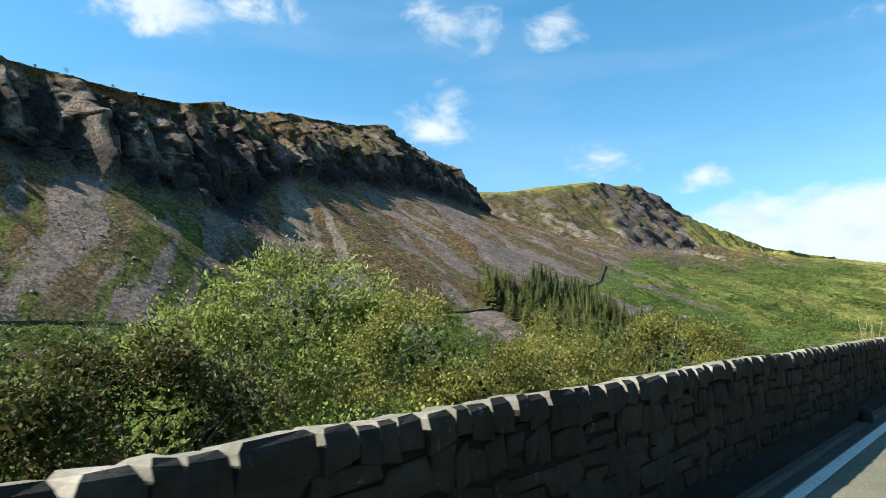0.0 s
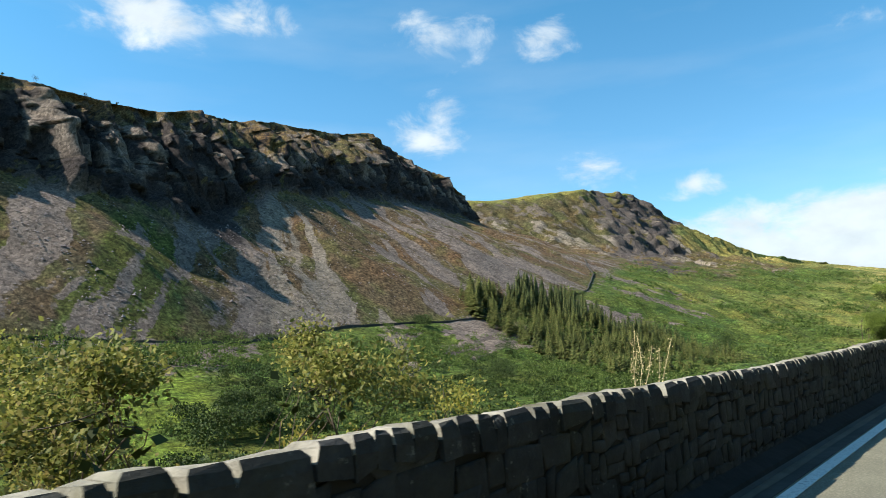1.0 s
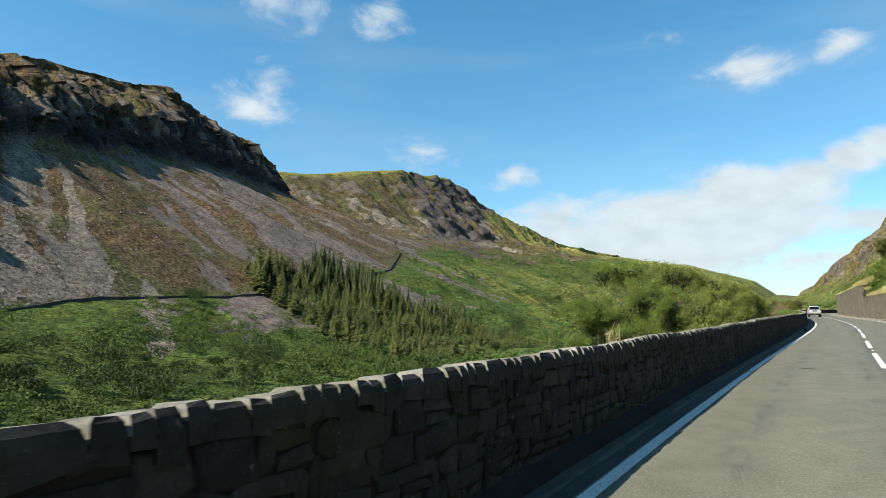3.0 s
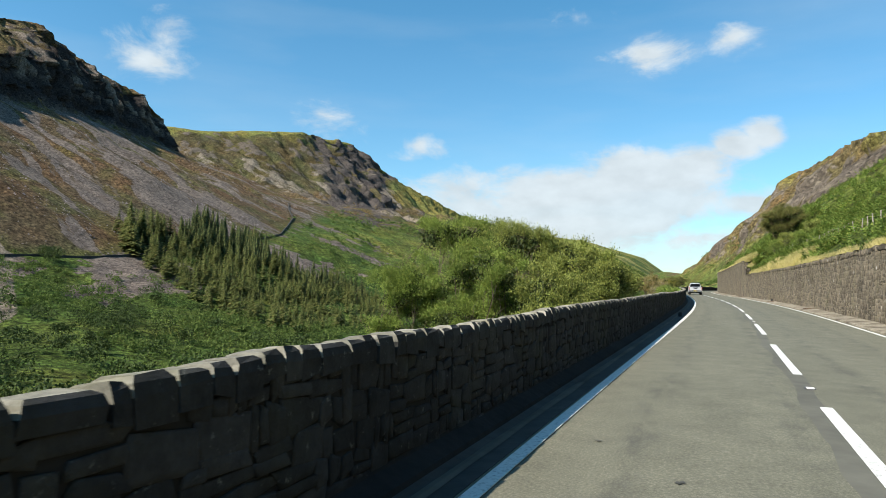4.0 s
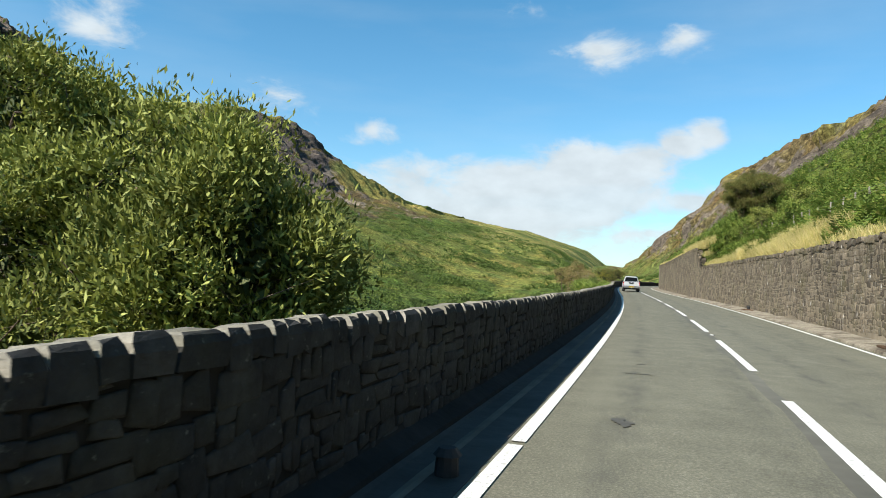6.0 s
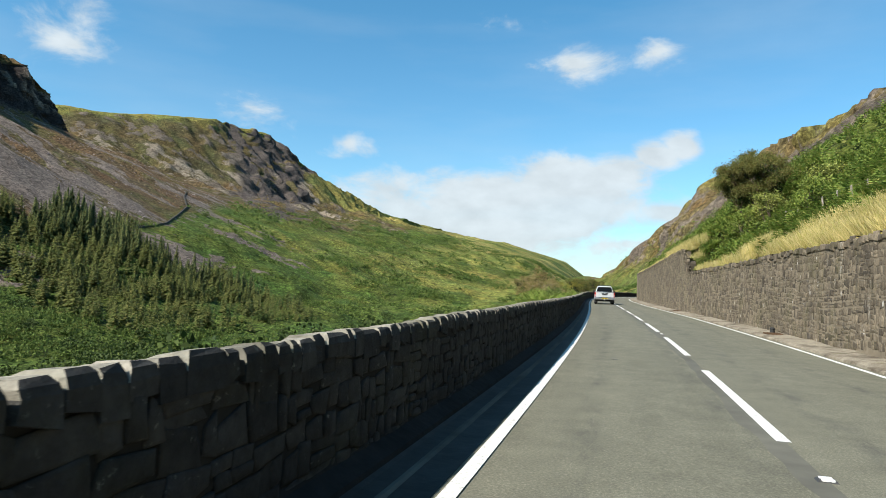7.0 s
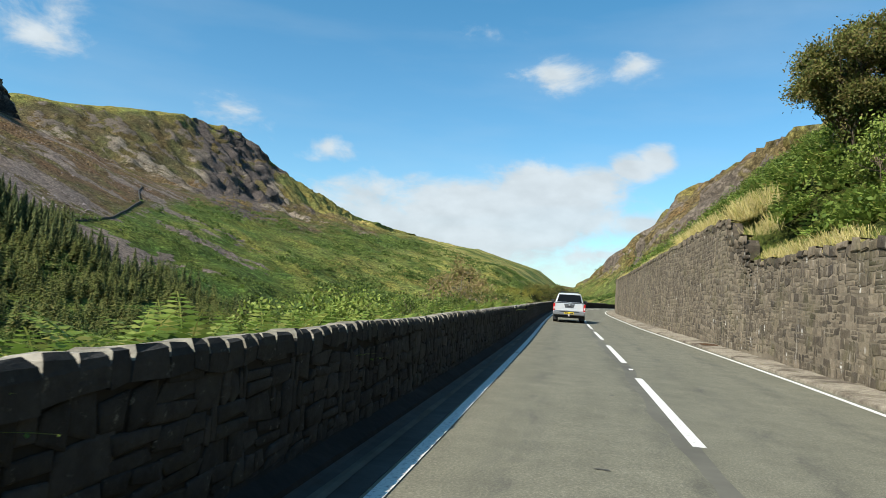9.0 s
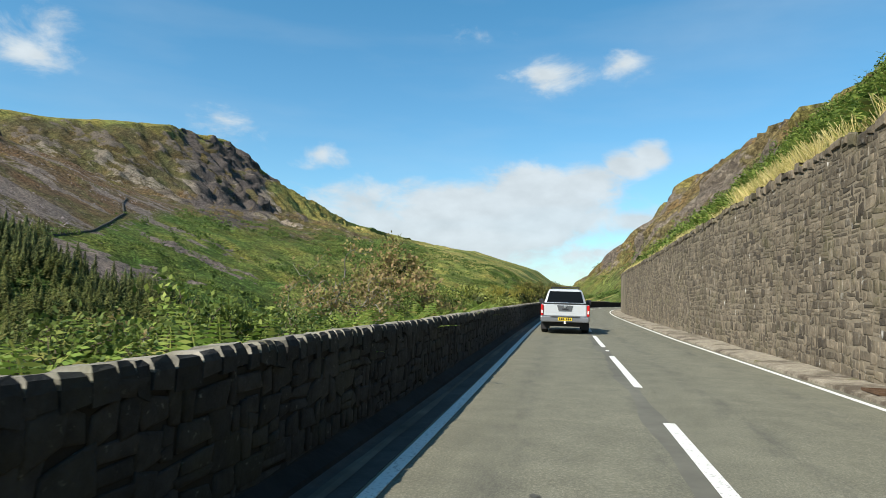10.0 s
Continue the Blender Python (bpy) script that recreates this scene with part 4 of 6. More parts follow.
def woody(name, base, lobes, sprays, leaf, bark, label, category, seed, size=(0.11, 0.05), trunk=0.09, limbs=3, twigs=6, group="", bare=0.0, per=26, spray=0.26, droop=0.25, inner=0.0):
    """A tree or bush. lobes: (x, y, z, rx, ry, rz) rounded masses of the crown, relative to base. Limbs run to the lobes, twigs to their skins,
    and leaves hang in small sprays about the twig ends, uneven and with gaps. sprays: how many on a square metre of skin."""
    rs = np.random.RandomState(seed)
    root = new(name)
    root.location = base
    tagged(root, label, category, group)
    C, D, I = [], [], []
    for li, (x, y, z, rx, ry, rz) in enumerate(np.array(lobes, float)):
        c, r = np.array([x, y, z]), np.array([rx, ry, rz])
        foot = np.array([x * 0.15 + rs.normal() * 0.1, y * 0.15 + rs.normal() * 0.1, -0.3])
        paths = []
        joints = []
        for _ in range(limbs):
            mid = c + unit(rs.normal(size=3) + np.array([0, 0, 0.4])) * r * rs.uniform(0.1, 0.5)
            limb = bend(foot, mid, rs, 6)
            paths.append((limb, np.linspace(trunk, trunk * 0.35, 6)))
            joints.append(limb)
        n = int(sprays * 12.0 * ((rx * ry) ** 1.6 + (rx * rz) ** 1.6 + (ry * rz) ** 1.6) ** (1 / 1.6) / 3 ** (1 / 1.6))
        # rounded clumps on the skin of the lobe, with darker hollows between them
        clumps = []
        for _ in range(max(5, int(1.7 * (rx * ry + rx * rz + ry * rz)))):
            out = unit(rs.normal(size=3) * np.array([1, 1, 0.9]) + np.array([0, 0, 0.35]))
            clumps.append((c + out * r * rs.uniform(0.55, 0.95), out, 0.36 * r.mean() * rs.uniform(0.65, 1.3)))
        for k in range(n):
            cc, out, cr = clumps[rs.randint(len(clumps))]
            dd = unit(rs.normal(size=3) + out * 0.9 + np.array([0, 0, 0.45]))
            tip = cc + dd * cr * rs.uniform(0.45, 1.08)
            if k < twigs * limbs:
                s = joints[k % limbs][rs.randint(3, 6)]
                paths.append((bend(s, tip, rs, 4, 0.12), np.linspace(trunk * 0.28, 0.005, 4)))
                if rs.rand() < bare:
                    continue
            m = max(4, int(per * rs.uniform(0.5, 1.3)))
            s = spray * rs.uniform(0.6, 1.3)
            C.append(tip + rs.normal(size=(m, 3)) * s * np.array([1, 1, 0.75]) * 0.62 + dd * rs.uniform(-0.5, 0.5, (m, 1)) * s)
            D.append(np.repeat(dd[None], m, 0))
        # fill of darker leaves: the crown's inner shade put into their colour
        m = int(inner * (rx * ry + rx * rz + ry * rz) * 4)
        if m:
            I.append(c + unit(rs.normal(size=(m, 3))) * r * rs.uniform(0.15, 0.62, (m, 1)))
        tagged(tubes_mesh("branchwork", paths, bark, root, 4), kind="stuff")
    C, D = np.concatenate(C), np.concatenate(D)
    quads_mesh("crown", leaf_quads(C, size[0], size[1], rs, droop, D), leaf, root)
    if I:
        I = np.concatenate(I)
        tagged(quads_mesh("inner_leaves", leaf_quads(I, size[0] * 1.9, size[1] * 2.6, rs, droop), LEAF_INNER_SHADE, root), "inner crown leaves darkened to stand for shade", kind="stuff")
    return root


LEAF_ASH = mat_leaf("fresh green leaves", [(0.095, 0.145, 0.024), (0.165, 0.23, 0.042), (0.26, 0.31, 0.07), (0.125, 0.17, 0.034)], 0.2)
LEAF_WILLOW = mat_leaf("willow leaves", [(0.065, 0.09, 0.019), (0.17, 0.20, 0.042), (0.33, 0.36, 0.11), (0.25, 0.27, 0.05), (0.08, 0.105, 0.025)], 0.16)
LEAF_YELLOW = mat_leaf("yellowing leaves", [(0.175, 0.188, 0.031), (0.250, 0.237, 0.044), (0.300, 0.250, 0.062), (0.163, 0.188, 0.037)], 0.35)
LEAF_DARK = mat_leaf("dark bramble leaves", [(0.035, 0.055, 0.014), (0.06, 0.085, 0.02), (0.11, 0.095, 0.03), (0.16, 0.13, 0.05)], 0.25)
LEAF_HAW = mat_leaf("hawthorn leaves", [(0.095, 0.122, 0.034), (0.145, 0.165, 0.042), (0.205, 0.19, 0.06), (0.185, 0.14, 0.058)], 0.35)
LEAF_MIX = mat_leaf("mixed thicket leaves", [(0.10, 0.12, 0.028), (0.21, 0.225, 0.05), (0.36, 0.33, 0.095), (0.14, 0.16, 0.036), (0.28, 0.22, 0.08)], 0.42)
LEAF_PALE = mat_leaf("pale ash leaves", [(0.12, 0.16, 0.034), (0.22, 0.265, 0.06), (0.36, 0.39, 0.13), (0.16, 0.195, 0.044)], 0.4)
LEAF_RUST = mat_leaf("rust and olive leaves", [(0.17, 0.19, 0.045), (0.26, 0.21, 0.085), (0.33, 0.22, 0.12), (0.21, 0.22, 0.06)], 0.35)
LEAF_FERN = mat_leaf("bracken fronds", [(0.090, 0.150, 0.026), (0.150, 0.225, 0.040), (0.220, 0.290, 0.060), (0.260, 0.250, 0.068)], 0.42)
LEAF_BRAMBLE = mat_leaf("bramble leaves", [(0.045, 0.075, 0.018), (0.085, 0.125, 0.028), (0.15, 0.19, 0.045), (0.06, 0.095, 0.022)], 0.25)
LEAF_SLOPE = mat_leaf("slope bramble leaves", [(0.055, 0.095, 0.018), (0.11, 0.165, 0.03), (0.19, 0.245, 0.05), (0.085, 0.13, 0.024)], 0.3)
LEAF_FAR = mat_leaf("far scrub leaves", [(0.05, 0.084, 0.02), (0.085, 0.132, 0.03), (0.14, 0.185, 0.046), (0.07, 0.105, 0.026)], 0.25, 0.8)
LEAF_OAK = mat_leaf("dark oak leaves", [(0.022, 0.040, 0.011), (0.04, 0.064, 0.016), (0.075, 0.105, 0.026), (0.03, 0.05, 0.013)], 0.12, 0.7)
LEAF_INNER_SHADE = mat_leaf("inner leaves in a shade tone", [(0.03, 0.044, 0.013), (0.045, 0.062, 0.016), (0.065, 0.08, 0.022)], 0.0)
LEAF_SPRUCE = mat_leaf("spruce needles", [(0.040, 0.060, 0.022), (0.078, 0.100, 0.034), (0.14, 0.145, 0.050)], 0.2, 0.8)
LEAF_LARCH = mat_leaf("larch needles", [(0.075, 0.098, 0.028), (0.125, 0.145, 0.040), (0.185, 0.178, 0.062)], 0.3, 0.8)
M_BARK = mat_bark("grey bark", (0.22, 0.20, 0.17))
M_TWIG = mat_bark("brown bark", (0.13, 0.10, 0.075))
M_DRY = mat_plain("dry straw stalks", (0.42, 0.35, 0.19), 0.9, 0.1, var=0.3, scale=30)
M_STRAW = mat_leaf("dry grass blades", [(0.50, 0.42, 0.17), (0.60, 0.51, 0.25), (0.46, 0.40, 0.14), (0.30, 0.31, 0.09)], 0.35, 0.8)


def on_land(x, y, dz=0.0):
    return (x, y, land_z(x, y) + dz)


def lobes_about(n, rx, ry, z0, z1, r, rs):
    out = []
    for _ in range(n):
        k = r * rs.uniform(0.7, 1.25)
        a = rs.uniform(0, 2 * math.pi)
        q = math.sqrt(rs.uniform(0, 1))
        out.append((rx * q * math.cos(a), ry * q * math.sin(a), rs.uniform(z0, z1), k, k, k * rs.uniform(0.65, 0.95)))
    return out


def gnarled(name, base, top, leaf, label, seed):
    """A wind-bent thorn: crooked pale limbs that fork again and again, with loose clusters of leaves near the ends."""
    rs = np.random.RandomState(seed)
    root = tagged(new(name), label, "hawthorn")
    root.location = base
    h = top - base[2]
    paths, tips = [], []

    def limb(p, d, length, rad, depth):
        k = max(4, int(length / 0.16))
        pts = [p]
        for _ in range(k):
            d = unit(d + rs.normal(size=3) * 0.34 + np.array([0.0, 0.0, 0.05]))
            pts.append(pts[-1] + d * length / k)
        pts = np.array(pts)
        paths.append((pts, np.linspace(rad, rad * 0.45, len(pts))))
        if depth >= 2:
            tips.extend(pts[len(pts) // 2:])
        if depth < 3:
            for _ in range((4, 4, 3)[depth]):
                at = pts[rs.randint(len(pts) // 3, len(pts))]
                side = unit(rs.normal(size=3) * np.array([0.7, 1.2, 0.5]) + d * 0.7 + np.array([0, 0, 0.12]))
                limb(at, side, length * rs.uniform(0.45, 0.72), rad * 0.55, depth + 1)

    for _ in range(3):
        limb(np.array([rs.normal() * 0.08, rs.normal() * 0.15, -0.2]), unit(np.array([rs.normal() * 0.25, rs.normal() * 0.45, 1.0])), h * rs.uniform(0.62, 0.8), 0.045, 0)
    over = max(p[0][:, 2].max() for p in paths)
    lower = min(1.0, h / over)
    tagged(tubes_mesh("branchwork", [(p * np.array([1, 1, lower]), r) for p, r in paths], M_BARK, root, 5), kind="stuff")
    T = np.array(tips) * np.array([1, 1, lower])
    T = T[rs.rand(len(T)) < 0.8]
    C = np.repeat(T, 7, 0)
    C = C + rs.normal(size=C.shape) * 0.085
    quads_mesh("crown", leaf_quads(C, 0.085, 0.055, rs, 0.1), leaf, root)


def near_plants():
    R = np.random.RandomState
    # pale green ash behind the parapet
    b = on_land(-14.5, 9.8)
    top = 3.2 - b[2]
    woody("ash_tree", b, [(0.00, 0.00, top - 1.93, 2.62, 2.79, 1.70), (0.85, -2.21, top - 2.76, 1.72, 1.89, 1.61), (0.42, 2.46, top - 2.39, 1.80, 1.97, 1.53), (1.53, -3.31, top - 4.60, 1.64, 1.80, 1.36), (1.53, 1.02, top - 4.23, 1.80, 2.30, 1.36), (1.87, 3.06, top - 4.51, 1.56, 1.80, 1.27), (-1.27, 0.42, top - 2.94, 1.97, 2.13, 1.53), (2.21, -1.36, top - 5.34, 1.80, 1.97, 1.19)],
          4.6, LEAF_PALE, M_BARK, "pale green ash tree leaning out below the parapet", "tree", 1, (0.15, 0.07), 0.06, 3, 9, per=30, spray=0.3, bare=0.1, inner=0.9)
    for (x, y, top, rx, ry, mat, n, lab, seed) in (
            (-8.3, 11.6, 2.0, 1.6, 2.6, LEAF_MIX, 11, "dark and yellow-green sallow bush with thin bare twigs", 3),
            (-8.6, 15.8, 1.5, 1.5, 2.8, LEAF_MIX, 10, "patchily yellowing sallow bush behind the stone parapet", 4),
            (-8.6, 2.6, 1.25, 1.6, 2.4, LEAF_DARK, 10, "dark bramble thicket with browning leaves", 5),
            (-8.0, -3.2, 0.9, 1.6, 2.4, LEAF_DARK, 10, "dark bramble thicket with browning leaves", 6),
            (-9.2, 20.4, 0.4, 1.6, 2.2, LEAF_YELLOW, 3, "low sparse sallow bush on the bank", 7),
            (-6.4, 5.4, 0.3, 1.0, 1.8, LEAF_ASH, 6, "low green sapling bush below the parapet", 8)):
        b = on_land(x, y)
        h = top - b[2]
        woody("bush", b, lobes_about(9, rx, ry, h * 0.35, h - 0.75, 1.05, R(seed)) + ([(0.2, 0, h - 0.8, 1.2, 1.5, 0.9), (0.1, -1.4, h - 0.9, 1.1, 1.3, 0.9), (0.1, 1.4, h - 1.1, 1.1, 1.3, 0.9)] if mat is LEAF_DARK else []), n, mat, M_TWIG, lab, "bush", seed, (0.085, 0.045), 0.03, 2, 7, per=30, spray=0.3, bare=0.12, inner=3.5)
    # willow thicket beside the road
    for (x, y, top, rx, ry, n, mat, lab, seed) in (
            (-13.9, 94.6, 5.1, 2.2, 2.4, 7, LEAF_ASH, "tall bright green willow behind the parapet", 11),
            (-9.8, 93.8, 4.5, 2.2, 2.6, 7, LEAF_WILLOW, "dense grey-green willow bush overhanging the parapet", 12),
            (-6.9, 93.2, 3.6, 1.2, 1.8, 7, LEAF_WILLOW, "dense grey-green willow bush overhanging the parapet", 13),
            (-5.1, 92.6, 2.8, 0.6, 1.2, 8, LEAF_WILLOW, "dark willow bush close behind the stone parapet", 14),
            (-10.0, 88.6, 3.0, 2.2, 1.8, 7, LEAF_ASH, "yellow-green willow bush low on the bank", 15),
            (-6.8, 87.8, 1.9, 1.5, 1.6, 7, LEAF_WILLOW, "low willow bush beside the parapet", 16),
            (-14.8, 91.0, 2.4, 1.2, 1.8, 7, LEAF_ASH, "yellow-green willow bush low on the bank", 17)):
        b = on_land(x, y)
        h = top - b[2]
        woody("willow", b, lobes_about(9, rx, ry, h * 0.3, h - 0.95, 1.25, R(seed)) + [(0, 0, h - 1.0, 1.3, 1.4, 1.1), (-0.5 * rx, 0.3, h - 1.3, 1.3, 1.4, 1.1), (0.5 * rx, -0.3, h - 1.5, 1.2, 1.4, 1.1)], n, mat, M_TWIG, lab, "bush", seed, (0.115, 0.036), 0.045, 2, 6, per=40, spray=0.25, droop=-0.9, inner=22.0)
    # hawthorn and scrub further on
    for (x, y, top, rx, ry, n, mat, lab, seed) in (
            (-6.0, 164.0, 3.0, 1.6, 2.4, 7, LEAF_RUST, "rust-tinged hawthorn bush behind the parapet", 21),
            (-7.4, 169.5, 2.7, 1.6, 2.6, 7, LEAF_RUST, "rust-tinged hawthorn bush behind the parapet", 22),
            (-5.2, 159.0, 2.2, 1.0, 1.8, 7, LEAF_RUST, "thin hawthorn bush with reddish leaves", 23),
            (-6.4, 178.0, 2.2, 1.4, 3.0, 7, LEAF_WILLOW, "green roadside scrub bush", 24),
            (-6.0, 188.0, 2.0, 1.4, 3.0, 7, LEAF_WILLOW, "green roadside scrub bush", 25),
            (-6.0, 200.0, 2.6, 1.6, 3.4, 7, LEAF_YELLOW, "yellow-green roadside scrub bush", 26),
            (-5.6, 213.0, 3.0, 1.6, 3.6, 7, LEAF_HAW, "dark green roadside scrub bush", 27),
            (-4.6, 227.0, 3.4, 1.8, 3.6, 7, LEAF_HAW, "dark green roadside scrub bush", 28),
            (-3.0, 241.0, 3.6, 2.0, 4.0, 7, LEAF_HAW, "dark green roadside scrub bush", 29)):
        b = on_land(x, y)
        h = top - b[2]
        woody("scrub_bush", b, lobes_about(7, rx, ry, h * 0.45, h - 0.7, 0.95, R(seed)), n, mat, M_TWIG, lab, "bush", seed, (0.14, 0.08), 0.035, 2, 6, bare=0.15, per=15, spray=0.3, inner=6.0)
    gnarled("hawthorn_sapling", on_land(-5.0, 152.0), 2.75, LEAF_RUST, "straggly hawthorn with pale gnarled branches and rusty leaves", 31)
    gnarled("hawthorn_sapling", on_land(-4.6, 148.0), 1.75, LEAF_RUST, "low straggly hawthorn with pale twigs and sparse rusty leaves", 32)
    gnarled("hawthorn_sapling", on_land(-5.4, 157.0), 2.4, LEAF_RUST, "straggly hawthorn with pale gnarled branches and rusty leaves", 36)
    for (x, y, top, seed) in ((-3.5, 144.6, 1.2, 41), (-3.6, 147.6, 1.15, 42), (-3.9, 160.5, 1.35, 43), (-3.6, 140.4, 1.1, 44), (-4.3, 150.4, 1.2, 45), (-4.4, 155.6, 1.25, 46)):
        b = on_land(x, y)
        h = top - b[2]
        woody("bramble_bush", b, lobes_about(5, 0.6, 1.3, h * 0.4, h - 0.4, 0.55, R(seed)), 9, LEAF_BRAMBLE, M_TWIG, "low dark green bramble bush behind the stone parapet", "bush", seed, (0.06, 0.035), 0.015, 2, 6, bare=0.1, per=30, spray=0.2)
    for (x, y, top, seed) in ((-3.75, 135.2, 1.06, 51), (-3.9, 136.9, 1.1, 52), (-3.7, 138.7, 1.08, 53), (-4.0, 142.4, 1.15, 54), (-3.8, 146.2, 1.15, 55)):
        b = on_land(x, y)
        h = top - b[2]
        woody("bramble_bush", b, lobes_about(6, 0.45, 1.0, h * 0.45, h - 0.3, 0.45, R(seed)), 12, LEAF_ASH, M_TWIG, "bright broad-leaved bramble rising above the stone parapet", "bush", seed, (0.085, 0.05), 0.012, 2, 6, bare=0.1, per=20, spray=0.24)
    # hawthorn on the slope above the retaining wall
    b = on_land(9.5, 150.0, -0.55)
    woody("hawthorn_tree", b, [(0, 0, 3.2, 1.7, 1.8, 1.1), (-1.7, -0.4, 2.6, 1.2, 1.4, 0.85), (1.4, 0.4, 3.0, 1.4, 1.5, 1.0), (-0.4, 1.6, 2.8, 1.5, 1.4, 0.9), (0.4, -1.6, 2.9, 1.5, 1.4, 0.9), (-0.9, 0.2, 1.7, 1.4, 1.5, 1.0), (1.4, -0.4, 1.7, 1.5, 1.4, 1.1), (0.8, 1.0, 1.1, 1.4, 1.4, 0.9), (-0.6, -0.9, 1.2, 1.3, 1.3, 0.9), (0.6, -1.2, 1.1, 1.3, 1.3, 0.9)],
          15, LEAF_HAW, M_TWIG, "dense olive and rust hawthorn tree on the grassy slope", "tree", 33, (0.11, 0.06), 0.07, 3, 14, per=24, spray=0.26, bare=0.08, inner=14.0)
    for (x, y, top, seed) in ((9.6, 143.5, 2.2, 34), (8.6, 145.6, 2.2, 35), (11.2, 139.0, 2.0, 36), (9.6, 134.5, 1.2, 37)):
        b = on_land(x, y)
        woody("slope_bush", b, lobes_about(5, 1.0, 1.4, top * 0.3, top * 0.75, 0.75, R(seed)), 8, LEAF_ASH if seed % 2 else LEAF_WILLOW, M_TWIG, "green bush among bracken on the slope", "bush", seed, (0.12, 0.07), 0.03, 2, 6, per=22, spray=0.26)


near_plants()


def frond_quads(L, lean, n=12, wide=0.16):
    """One frond along +x: leaflets in pairs on a midrib."""
    t = np.linspace(0.1, 1, n)
    c = np.stack([L * lean * t ** 1.4, 0 * t, L * (1.05 * t - 0.42 * lean * t ** 2.4)], -1)
    fwd = unit(np.gradient(c, axis=0))
    side = np.array([0, 1.0, 0])
    P = []
    for k in range(n):
        w = L * 0.30 * (1 - t[k]) ** 0.8 + 0.02
        for s in (-1, 1):
            tip = c[k] + side * s * w + fwd[k] * w * 0.35 - np.array([0, 0, w * 0.18])
            m = (c[k] + tip) / 2
            P.append([c[k], m + fwd[k] * w * wide, tip, m - fwd[k] * w * wide])
    for k in range(n - 1):
        P.append([c[k] - side * 0.006, c[k] + side * 0.006, c[k + 1] + side * 0.004, c[k + 1] - side * 0.004])
    return np.array(P)


def fern_quads(rs, scale=1.0, fronds=8):
    P = []
    for _ in range(fronds):
        a = rs.uniform(0, 2 * math.pi)
        R = np.array([[math.cos(a), -math.sin(a), 0], [math.sin(a), math.cos(a), 0], [0, 0, 1]])
        P.append(frond_quads(scale * rs.uniform(0.6, 1.1), rs.uniform(0.35, 1.0), 9, 0.26) @ R.T)
    return np.concatenate(P)


def ferns():
    kinds = [fern_quads(np.random.RandomState(200 + s)) for s in range(6)]
    first = []
    rs = np.random.RandomState(210)
    for s in range(4):
        root = tagged(new("fern"), "bright green bracken fern behind the parapet", "fern", "ferns behind the parapet")
        for k in range(8):
            o = quads_mesh("frond", frond_quads(rs.uniform(0.65, 1.1), rs.uniform(0.55, 1.2), 15, 0.2), LEAF_FERN, root)
            o.matrix_basis = Matrix.Rotation(k * 0.785 + rs.uniform(-0.3, 0.3), 4, 'Z')
        first.append(root)
    rng = random.Random(8)
    for k in range(140):
        y = rng.uniform(126, 172) if k < 112 else rng.uniform(24, 62)
        x = float(edge(y)) - rng.uniform(1.35, 2.5)
        z = land_z(x, y)
        want = rng.uniform(1.1, 1.4) if k < 112 else rng.uniform(0.7, 1.0)
        s = max(0.5, min(1.5, (want - z) / 0.9))
        m = Matrix.Translation((x, y, z - 0.03)) @ Matrix.Rotation(rng.uniform(0, 6.28), 4, 'Z') @ Matrix.Diagonal((s, s, s, 1))
        if k < 4:
            first[k].matrix_basis = m
        else:
            o = copy_thing(first[k % 4], m)
            o.matrix_basis = m
    # bracken that covers the slopes, uncountable
    rs = np.random.RandomState(77)
    P = []
    sparse = []
    for k in range(6):
        sparse.append(np.concatenate([frond_quads(rs.uniform(0.7, 1.1), rs.uniform(0.4, 1.0), 6, 0.3) @ np.array([[math.cos(a), -math.sin(a), 0], [math.sin(a), math.cos(a), 0], [0, 0, 1]]).T for a in rs.uniform(0, 6.28, 5)]))
    while len(P) < 2500:
        close = rs.rand() < 0.36
        y = rs.uniform(112, 168) if close else rs.uniform(72, 250)
        off = rs.uniform(0.8, 8.5) if close else rs.uniform(1.2, 18)
        x = float(wall_r(y)) + off
        drift = 1.5 - 0.06 * max(0.0, y - 128) if 115 < y < 138 else 0.7
        if off < drift or vnoise(x / 5.0, y / 7.0, 0, 90) < (-0.75 if close else -0.45):
            continue
        s = rs.uniform(0.75, 1.25)
        a = rs.uniform(0, 6.28)
        q = (kinds if close else sparse)[rs.randint(6)]
        q = q[rs.rand(len(q)) < 0.8] * s
        R = np.array([[math.cos(a), -math.sin(a), 0], [math.sin(a), math.cos(a), 0], [0, 0, 1]])
        P.append(q @ R.T + np.array([x, y, land_z(x, y) - 0.05]))
    tagged(quads_mesh("bracken", np.concatenate(P), LEAF_FERN), "dense green bracken covering the roadside slope", "bracken", kind="stuff")
    # low mounds of bramble and bracken between the fronds
    B = []
    while len(B) < 330:
        y = rs.uniform(84, 200)
        off = rs.uniform(1.4, 13.0)
        x = float(wall_r(y)) + off
        if (116 < y < 138 and off < 2.6) or vnoise(x / 5.0, y / 7.0, 0, 90) < -0.15:
            continue
        r = rs.uniform(0.45, 1.05)
        d = unit(rs.normal(size=(110, 3)) + np.array([-0.3, -0.2, 0.5]))
        c = np.array([x, y, land_z(x, y) + r * 0.3]) + d * np.array([r, r * 1.2, r * 0.7]) * rs.uniform(0.6, 1.08, (110, 1))
        B.append(leaf_quads(c, 0.17, 0.11, rs, 0.1, d * 0.7))
    tagged(quads_mesh("bramble_mounds", np.concatenate(B), LEAF_SLOPE), "low green bramble and bracken mounds over the roadside slope", "bramble", kind="stuff")
    # dry grass along the wall head, a wide drift of it in one place
    G = []
